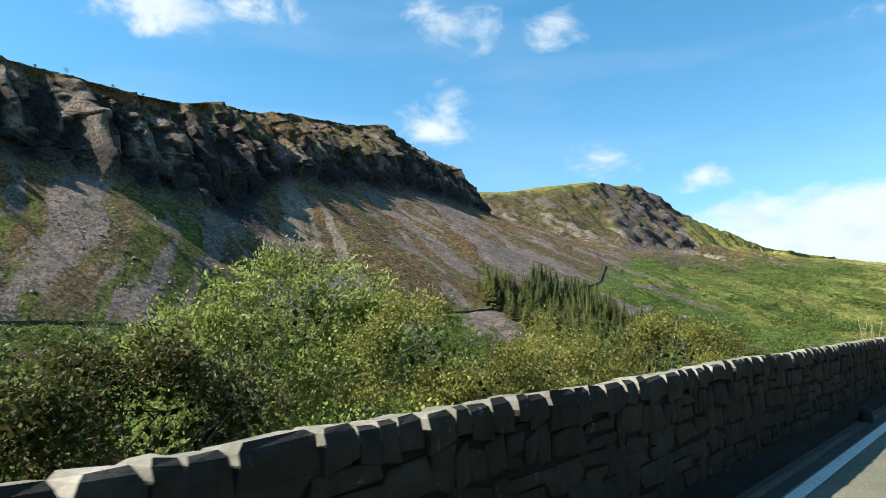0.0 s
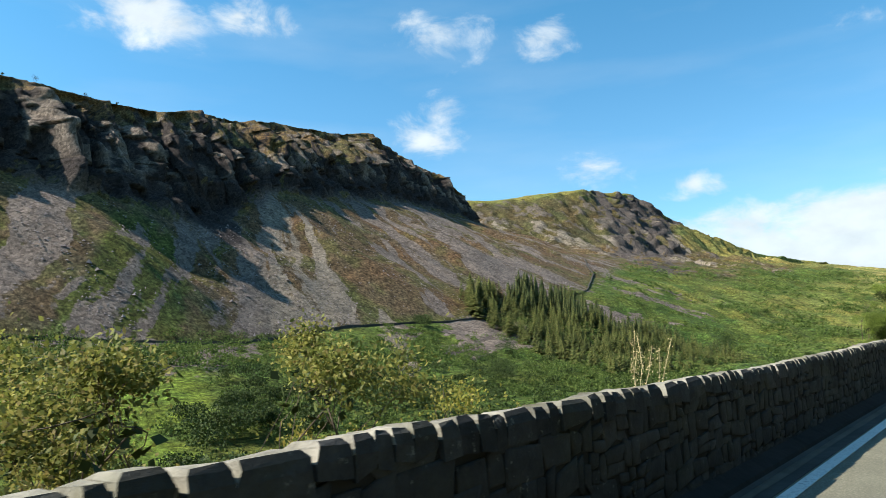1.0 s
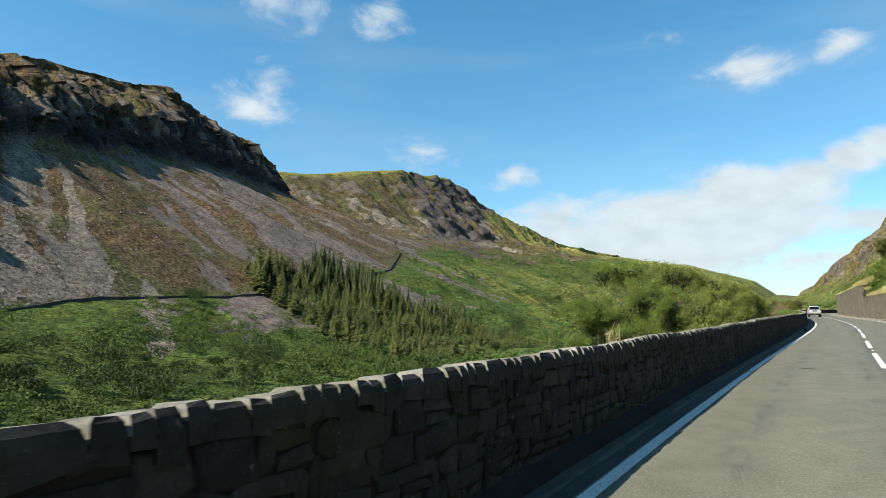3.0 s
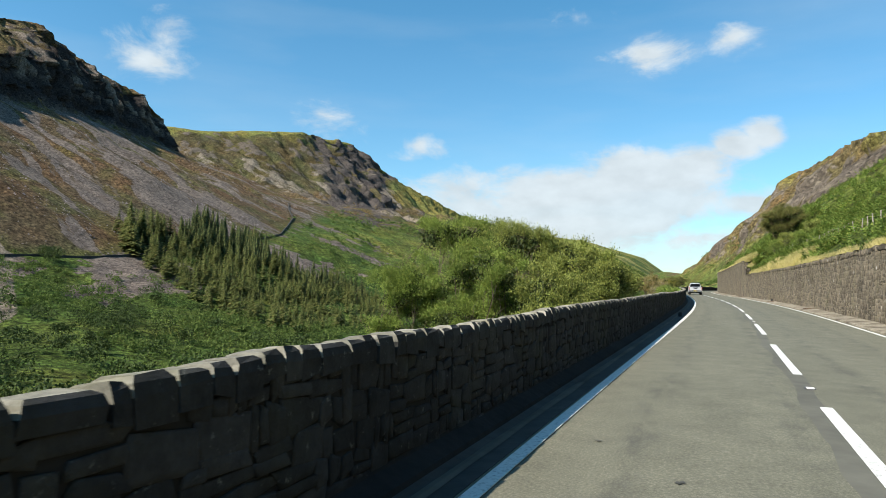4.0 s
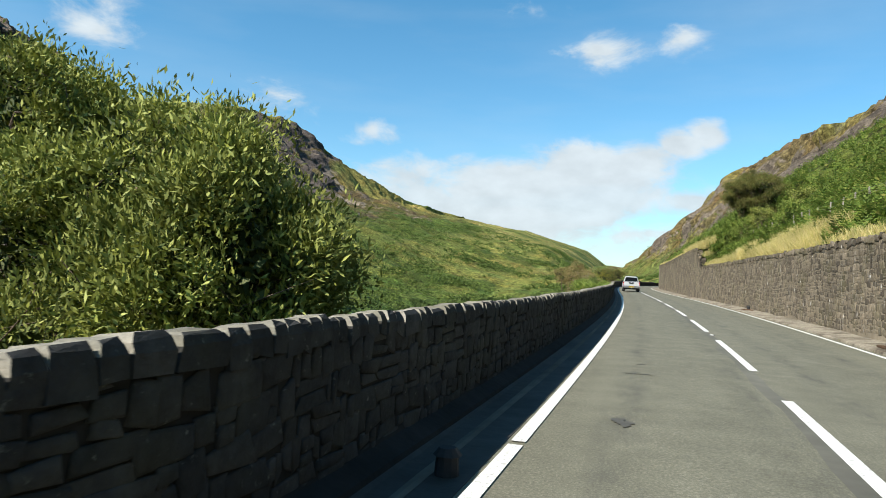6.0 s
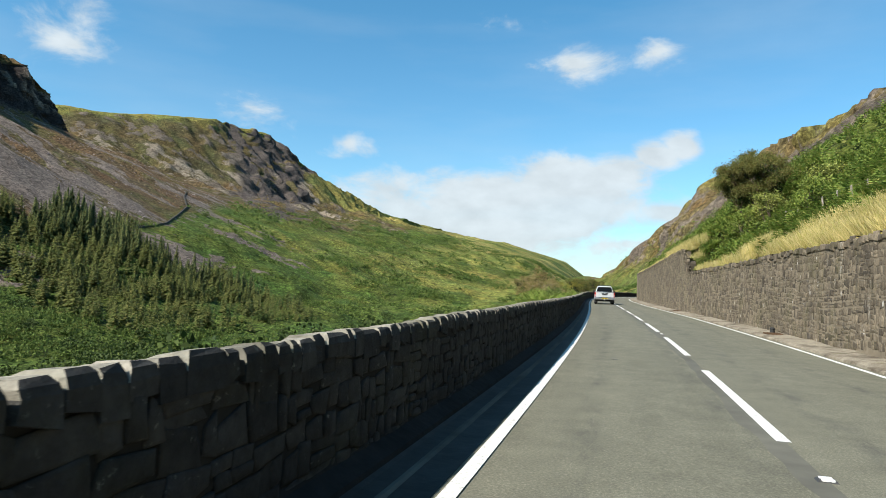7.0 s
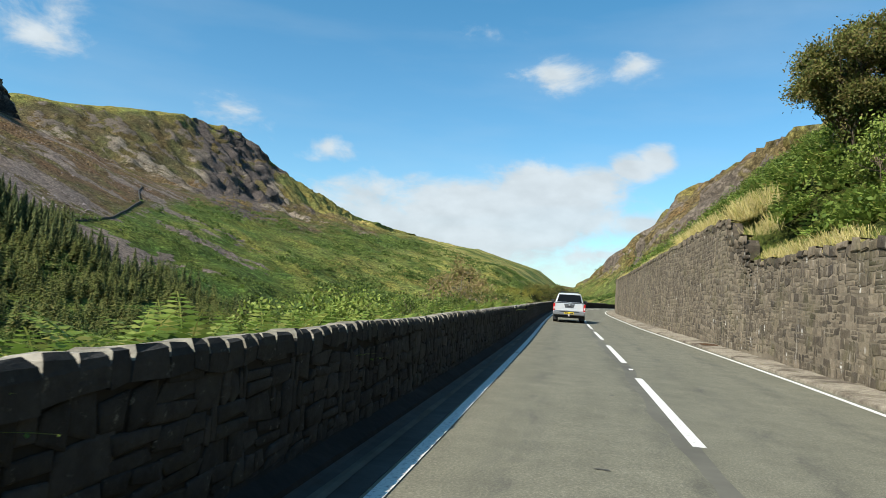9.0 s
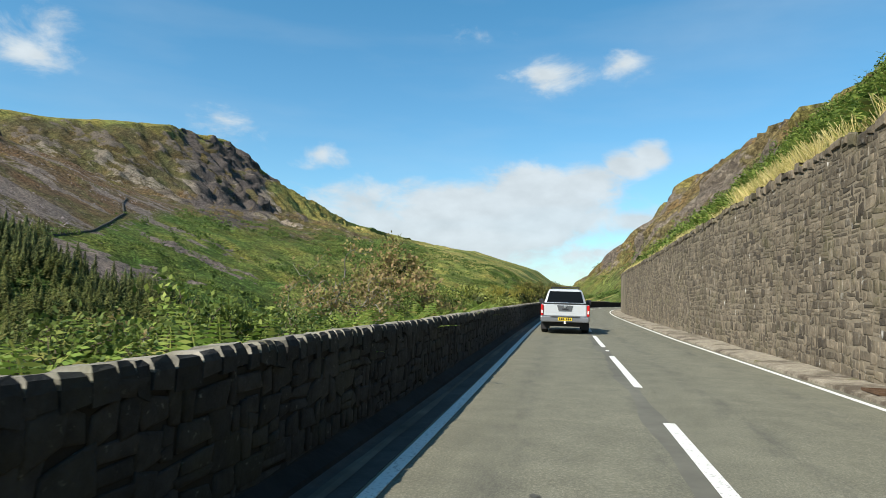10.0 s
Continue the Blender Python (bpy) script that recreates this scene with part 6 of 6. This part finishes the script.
def pickup():
    silver = mat_plain("silver car paint", (0.62, 0.63, 0.64), 0.28, 0.6, 0.35, var=0.04, scale=3)
    grey = mat_plain("dull grey bumper", (0.22, 0.225, 0.23), 0.4, 0.5, 0.5, var=0.1)
    black = mat_plain("black plastic", (0.02, 0.02, 0.022), 0.55, 0.4, var=0.15)
    glass = mat_plain("tinted window glass", (0.006, 0.007, 0.008), 0.12, 0.12, var=0.05)
    rubber = mat_plain("tyre rubber", (0.022, 0.022, 0.022), 0.9, 0.2, var=0.2)
    alloy = mat_plain("alloy rim", (0.5, 0.5, 0.5), 0.35, 0.5, 0.8, var=0.1)
    red = mat_plain("red lamp lens", (0.45, 0.015, 0.015), 0.15, 0.6, var=0.05)
    clear = mat_plain("clear lamp lens", (0.75, 0.7, 0.68), 0.15, 0.6, var=0.05)
    yellow = mat_plain("yellow plate", (0.75, 0.55, 0.03), 0.5, 0.4, var=0.04)
    ink = mat_plain("plate characters", (0.015, 0.015, 0.015), 0.6, 0.3, var=0.05)
    root = tagged(new("pickup_truck"), "silver double-cab pickup truck driving ahead on the road", "pickup truck")

    def arch(cy, r, n=9):
        return [(cy + r * math.cos(a), 0.40 + r * math.sin(a)) for a in np.linspace(math.pi, 0, n)]

    prof = [(0.12, 0.50)] + [(y, max(z, 0.42)) for y, z in arch(1.25, 0.46)] + [(y, max(z, 0.42)) for y, z in arch(4.42, 0.46)] + [(5.1, 0.46), (5.2, 0.62), (5.18, 0.86), (4.95, 0.98), (4.1, 1.08), (1.75, 1.10), (0.06, 1.12), (0.06, 0.62)]
    bm = bmesh.new()
    rows = []
    for x, k in ((-0.925, 0.0), (-0.88, 1.0), (0.88, 1.0), (0.925, 0.0)):
        rows.append([(x if z < 0.95 else x * 0.965, y, z + (0.025 if k and z > 0.9 else 0)) for y, z in prof])
    vs = [[bm.verts.new(p) for p in r] for r in rows]
    n = len(prof)
    for a, b in zip(vs, vs[1:]):
        for k in range(n):
            bm.faces.new((a[k], a[(k + 1) % n], b[(k + 1) % n], b[k]))
    bm.faces.new(vs[0]), bm.faces.new(vs[-1])
    bmesh.ops.recalc_face_normals(bm, faces=bm.faces)
    part("body", bm, silver, root)
    bm = bmesh.new()
    rings = []
    for z, y0, y1, x in ((1.06, 1.70, 4.15, 0.84), (1.20, 1.73, 3.98, 0.83), (1.62, 1.98, 3.40, 0.70), (1.72, 2.10, 3.28, 0.64), (1.75, 2.3, 3.1, 0.5)):
        c = 0.10
        rings.append([(-x, y0 + c, z), (-x + c, y0, z), (x - c, y0, z), (x, y0 + c, z), (x, y1 - c, z), (x - c, y1, z), (-x + c, y1, z), (-x, y1 - c, z)])
    ring_loft(bm, rings)
    part("cab", bm, silver, root)

    def pane(name, quad, off):
        bm = bmesh.new()
        a = [bm.verts.new(Vector(p)) for p in quad]
        b = [bm.verts.new(Vector(p) + Vector(off)) for p in quad]
        bm.faces.new(b)
        for k in range(4):
            bm.faces.new((a[k], a[(k + 1) % 4], b[(k + 1) % 4], b[k]))
        bmesh.ops.recalc_face_normals(bm, faces=bm.faces)
        return part(name, bm, glass, root)

    pane("rear_window", [(-0.735, 1.735, 1.19), (0.735, 1.735, 1.19), (0.625, 1.985, 1.635), (-0.625, 1.985, 1.635)], (0, -0.02, 0.012))
    pane("windscreen", [(-0.68, 3.95, 1.22), (0.68, 3.95, 1.22), (0.56, 3.43, 1.60), (-0.56, 3.43, 1.60)], (0, 0.02, 0.012))
    for s in (-1, 1):
        pane("side_window", [(s * 0.825, 1.9, 1.21), (s * 0.825, 2.75, 1.21), (s * 0.715, 2.72, 1.58), (s * 0.715, 2.1, 1.58)], (s * 0.012, 0, 0.004))
        pane("side_window", [(s * 0.825, 2.83, 1.21), (s * 0.825, 3.75, 1.21), (s * 0.715, 3.36, 1.58), (s * 0.715, 2.82, 1.58)], (s * 0.012, 0, 0.004))
        bm = bmesh.new()
        box(bm, (s * 1.0, 3.62, 1.22), (0.2, 0.12, 0.2), 1.0, 0.03)
        part("mirror", bm, black, root)
        bm = bmesh.new()
        for y in (2.2, 3.1):
            box(bm, (s * 0.55, y, 1.77), (0.04, 0.08, 0.08))
        box(bm, (s * 0.55, 2.65, 1.81), (0.045, 1.25, 0.035), 1.0, 0.012)
        part("roof_rail", bm, black, root)
        bm = bmesh.new()
        box(bm, (s * 0.868, 0.055, 0.90), (0.105, 0.14, 0.42), 1.0, 0.03)
        lamp = part("tail_light", bm, red, root, "red tail light cluster")
        bm = bmesh.new()
        box(bm, (s * 0.868, -0.018, 0.84), (0.06, 0.02, 0.12), 1.0, 0.006)
        part("reversing_lens", bm, clear, lamp)
        bm = bmesh.new()
        box(bm, (s * 0.78, 0.72, 0.28), (0.3, 0.02, 0.26))
        part("mudflap", bm, black, root)
        bm = bmesh.new()
        box(bm, (s * 0.9, 2.85, 0.36), (0.14, 1.7, 0.06), 1.0, 0.02)
        part("side_step", bm, grey, root)
        for cy in (1.25, 4.42):
            bm = bmesh.new()
            prof_w = [(0.24, -0.12), (0.34, -0.13), (0.375, -0.09), (0.38, 0.0), (0.375, 0.09), (0.34, 0.13), (0.24, 0.12)]
            ns = 28
            ring = [[bm.verts.new((s * 0.79 + w, cy + r * math.cos(2 * math.pi * k / ns), 0.38 + r * math.sin(2 * math.pi * k / ns))) for r, w in prof_w] for k in range(ns)]
            for k in range(ns):
                for j in range(len(prof_w)):
                    bm.faces.new((ring[k][j], ring[(k + 1) % ns][j], ring[(k + 1) % ns][(j + 1) % len(prof_w)], ring[k][(j + 1) % len(prof_w)]))
            bmesh.ops.recalc_face_normals(bm, faces=bm.faces)
            wheel = part("wheel", bm, rubber, root)
            bm = bmesh.new()
            bmesh.ops.create_cone(bm, cap_ends=True, segments=24, radius1=0.245, radius2=0.20, depth=0.2, matrix=Matrix.Translation((s * 0.80, cy, 0.38)) @ Matrix.Rotation(radians(90 * s), 4, 'Y'))
            part("rim", bm, alloy, wheel)
    for y in (2.2, 3.05):
        bm = bmesh.new()
        box(bm, (0, y, 1.815), (1.1, 0.06, 0.03), 1.0, 0.01)
        part("rack_bar", bm, black, root)
    bm = bmesh.new()
    box(bm, (0, 0.045, 0.905), (1.60, 0.09, 0.43), 1.0, 0.022)
    gate = part("tailgate", bm, silver, root)
    bm = bmesh.new()
    q = [(-0.31, -0.012, 1.095), (0.31, -0.012, 1.095), (0.24, -0.012, 0.87), (-0.24, -0.012, 0.87)]
    a = [bm.verts.new(p) for p in q]
    b = [bm.verts.new((x, 0.02, z)) for x, _, z in q]
    bm.faces.new(a)
    for k in range(4):
        bm.faces.new((a[k], b[k], b[(k + 1) % 4], a[(k + 1) % 4]))
    bmesh.ops.recalc_face_normals(bm, faces=bm.faces)
    trim = part("handle_panel", bm, mat_plain("dark grey trim", (0.10, 0.105, 0.11), 0.45, 0.4, 0.2, var=0.1), gate, "dark grey handle panel")
    bm = bmesh.new()
    bmesh.ops.create_cone(bm, cap_ends=True, segments=20, radius1=0.055, radius2=0.05, depth=0.02, matrix=Matrix.Translation((0, -0.02, 1.05)) @ Matrix.Rotation(radians(90), 4, 'X'))
    part("badge", bm, alloy, trim)
    bm = bmesh.new()
    box(bm, (0, -0.02, 0.95), (0.24, 0.02, 0.05), 1.0, 0.008)
    part("latch", bm, black, trim)
    bm = bmesh.new()
    box(bm, (0, 0.86, 1.155), (1.66, 1.72, 0.04), 1.0, 0.012)
    part("bed_cover", bm, black, root)
    bm = bmesh.new()
    box(bm, (0, -0.04, 0.56), (1.80, 0.24, 0.20), 1.0, 0.035)
    bumper = part("bumper", bm, grey, root)
    bm = bmesh.new()
    box(bm, (0, -0.10, 0.655), (1.1, 0.16, 0.025), 1.0, 0.008)
    part("step_pad", bm, black, bumper)
    bm = bmesh.new()
    box(bm, (0, -0.168, 0.575), (0.53, 0.012, 0.115), 1.0, 0.004)
    plate = part("number_plate", bm, yellow, root, "yellow plate with dark bars")
    bm = bmesh.new()
    for k, w in enumerate((0.05, 0.05, 0.05, 0.02, 0.05, 0.05, 0.05)):
        box(bm, (-0.20 + 0.066 * k, -0.1755, 0.575), (w, 0.004, 0.075))
    tagged(part("plate_bars", bm, ink, plate), kind="stuff")
    bm = bmesh.new()
    bmesh.ops.create_uvsphere(bm, u_segments=12, v_segments=8, radius=0.04, matrix=Matrix.Translation((0, -0.2, 0.46)))
    box(bm, (0, -0.15, 0.42), (0.07, 0.14, 0.05), 1.0, 0.01)
    box(bm, (0, -0.2, 0.43), (0.03, 0.03, 0.06))
    part("tow_ball", bm, clear, root)
    bm = bmesh.new()
    box(bm, (0, 2.5, 0.36), (1.3, 4.2, 0.16))
    part("chassis", bm, black, root)
    y = 166.0
    root.matrix_basis = Matrix.Translation((float(edge(y)) + 1.37, y, 0.0)) @ Matrix.Rotation(math.atan(float(edge(y + 2) - edge(y - 2)) / -4.0), 4, 'Z')


pickup()


# ---- parapet and retaining wall, stone by stone ----
def wall_wave(y):
    return fbm(np.asarray(y, float) / 2.2, 0 * np.asarray(y, float), 0, 15, 3) * 0.025


def coping_top(y):
    return float(wall_wave(y)) + float(np.interp(y, (0, 9, 20, 25, 31, 44, 55, 67, 83, 88, 102, 115, 150), (0.975, 0.99, 0.925, 0.955, 0.98, 1.0, 0.965, 1.005, 1.02, 1.045, 1.0, 1.02, 1.01)))


def coping(wall, y0, y1, near, seed):
    """Upright rough coping stones, flush with the wall face, with open notches between them and upper sides paled as if
    sunlit.
    """
    rng = random.Random(seed)

    def verts(w, d, h):
        j = lambda s: (rng.random() - 0.5) * 2 * s
        v = []
        for zz, ins in ((0.0, -0.05), (0.58, 0.0), (0.86, 0.5), (1.0, 1.35)):
            for sx, sy in ((-1, -1), (1, -1), (1, 1), (-1, 1)):
                x = sx * (0.5 - ins * (0.12 if sx > 0 else 0.18)) * w + j(0.02) * w
                yy = sy * (0.5 - ins * 0.11) * d + j(0.05) * d
                zc = zz * h + ((j(0.05) + sx * 0.05 * zz) * h if zz > 0 else j(0.2) * h)
                v.append((x, yy, zc))
        return v

    f = [(0, 3, 2, 1), (12, 13, 14, 15)]
    for r in range(3):
        for k in range(4):
            f.append((r * 4 + k, r * 4 + (k + 1) % 4, r * 4 + 4 + (k + 1) % 4, r * 4 + 4 + k))
    TOPS = np.array([0, 1, 0, 0, 0, 0, 1, 0, 1, 1, 1, 0, 1, 1], np.int32)      # upper and end faces paler, sunlight put into the colour
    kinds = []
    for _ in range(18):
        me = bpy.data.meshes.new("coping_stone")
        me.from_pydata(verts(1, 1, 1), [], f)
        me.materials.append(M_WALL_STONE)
        me.materials.append(M_COPING_SUNLIT)
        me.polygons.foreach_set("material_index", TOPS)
        kinds.append(me)
    V, F, n, y = [], [], 0, y0
    while y < y1:
        w = rng.uniform(0.09, 0.2) if rng.random() < 0.75 else rng.uniform(0.2, 0.36)
        h = rng.uniform(0.13, 0.18)
        yc = y + w / 2
        z = coping_top(yc) - h + rng.uniform(-0.012, 0.012)
        x = float(wall_l(yc)) - WALL_T / 2 + rng.uniform(-0.006, 0.006)
        d = WALL_T + rng.uniform(0.0, 0.02)
        ang = -math.atan(float(edge(yc + 0.5) - edge(yc - 0.5)))
        if near[0] <= yc <= near[1] and n < 300:
            ob = new("coping_stone", rng.choice(kinds))
            ob.parent = wall
            ob.matrix_basis = Matrix.Translation((x, yc, z)) @ Matrix.Rotation(ang, 4, 'Z') @ Matrix.Rotation(rng.uniform(-0.05, 0.05), 4, 'X') @ Matrix.Diagonal((d, w, h, 1))
            n += 1
        else:
            b = len(V)
            for lx, ly, lz in verts(d, w, h):
                V.append((x + lx - ang * ly, yc + ly, z + lz))
            F.extend(tuple(i + b for i in q) for q in f)
        y += w + (rng.uniform(0.002, 0.010) if rng.random() < 0.76 else rng.uniform(0.018, 0.05))
    ob = mesh_from("coping_run", V, F, [M_WALL_STONE, M_COPING_SUNLIT], wall, mat_index=np.tile(TOPS, len(F) // len(TOPS)))
    tagged(ob, kind="stuff")
    # mortar bed that fills the notches from below
    slab_along("mortar_bed", y0, y1, lambda y: wall_l(y) - WALL_T + 0.003, lambda y: wall_l(y) - 0.05, 0.78, lambda y: coping_top(y) - 0.06, M_COPING_SUNLIT, wall, 0.5)


def parapet():
    wall = tagged(new("wall_left"), "low dry grey stone parapet with ragged upright coping stones", "stone wall", kind="structure")
    slab_along("core", -40, 290, lambda y: wall_l(y) - WALL_T, lambda y: wall_l(y) - 0.024, -2.0, lambda y: coping_top(y) - 0.13, M_MORTAR, wall)
    masonry(wall, -12, 215, lambda y: wall_l(y) - 0.024, 1, -0.02, lambda y: coping_top(y) - 0.06, 0.15, 0.22, 0.022, M_WALL_STONE, (0, 13), 11, z_jit=0.12, gap=0.006)
    coping(wall, -12, 270, (0, 50), 12)
    # low footing at the base
    foot = strip("footing", -60, 290, [lambda y: wall_l(y) - 0.02, wall_l, lambda y: wall_l(y) + 0.14, lambda y: wall_l(y) + 0.17], [0.16, 0.12, 0.05, -0.03], M_MORTAR)
    foot.parent = wall


def caps(wall):
    """Rough capping stones along the head of the retaining wall."""
    rng = random.Random(23)
    V, F = [], []
    y = 62.0
    while y < 240:
        w, h = rng.uniform(0.22, 0.5), rng.uniform(0.14, 0.24)
        if 147.2 < y < 148.2 or 149.3 < y < 150.2:
            y += w
            continue
        top = float(wall_r_top(y + w / 2)) + rng.uniform(-0.03, 0.05)
        x0 = float(wall_r(y + w / 2))
        b = len(V)
        for lx, ly, lz in stone_verts(w - 0.02, h, 0.05, rng):
            V.append((x0 + 0.03 - ly, y + w / 2 + lx, top - h / 2 + lz))
        for lx, ly in ((-w / 2, 0), (w / 2, 0)):
            V.append((x0 + 0.48, y + w / 2 + lx, top - rng.uniform(0.0, 0.04)))
        F.extend(tuple(i + b for i in f) for f in STONE_FACES)
        F.append((b + 3, b + 2, b + 14, b + 13))
        y += w
    tagged(mesh_from("cap_run", V, F, M_RIGHT_STONE, wall), kind="stuff")


def retaining():
    wall = tagged(new("wall_right"), "tall brown rubble-stone retaining wall with pale streaks", "retaining wall", kind="structure")
    slab_along("core", 40, 296, lambda y: wall_r(y) + 0.02, lambda y: wall_r(y) + 0.5, -0.4, lambda y: wall_r_top(y) - (0.75 if 146.9 < y < 150.6 else 0.1), M_RIGHT_MORTAR, wall, 0.25)
    masonry(wall, 62, 205, lambda y: wall_r(y) + 0.022, -1, 0.08, lambda y: float(wall_r_top(y)), 0.20, 0.23, 0.008, M_RIGHT_STONE, (139, 144.5), 21, z_jit=0.3, gap=0.028)
    caps(wall)
    slab_along("step_block", 147.9, 150.5, lambda y: wall_r(y) + 0.03, lambda y: wall_r(y) + 0.5, 2.4, lambda y: wall_r_top(y) - 0.14, M_RIGHT_STONE, wall, 0.2)
    # tumbled stones where the wall head steps up
    rng = random.Random(5)
    for k in range(18):
        y = 147.55 + 2.7 * k / 17
        w, h = rng.uniform(0.2, 0.42), rng.uniform(0.14, 0.26)
        ob = new("stone", stone_mesh("stone", w, h, rng.uniform(0.08, 0.14), rng, M_RIGHT_STONE))
        ob.parent = wall
        ob.matrix_basis = Matrix.Translation((float(wall_r(y)) + rng.uniform(0.09, 0.13), y, float(wall_r_top(y)) - rng.uniform(0.14, 0.28))) @ Matrix.Rotation(radians(90) + rng.uniform(-0.1, 0.1), 4, 'Z')


parapet()
retaining()
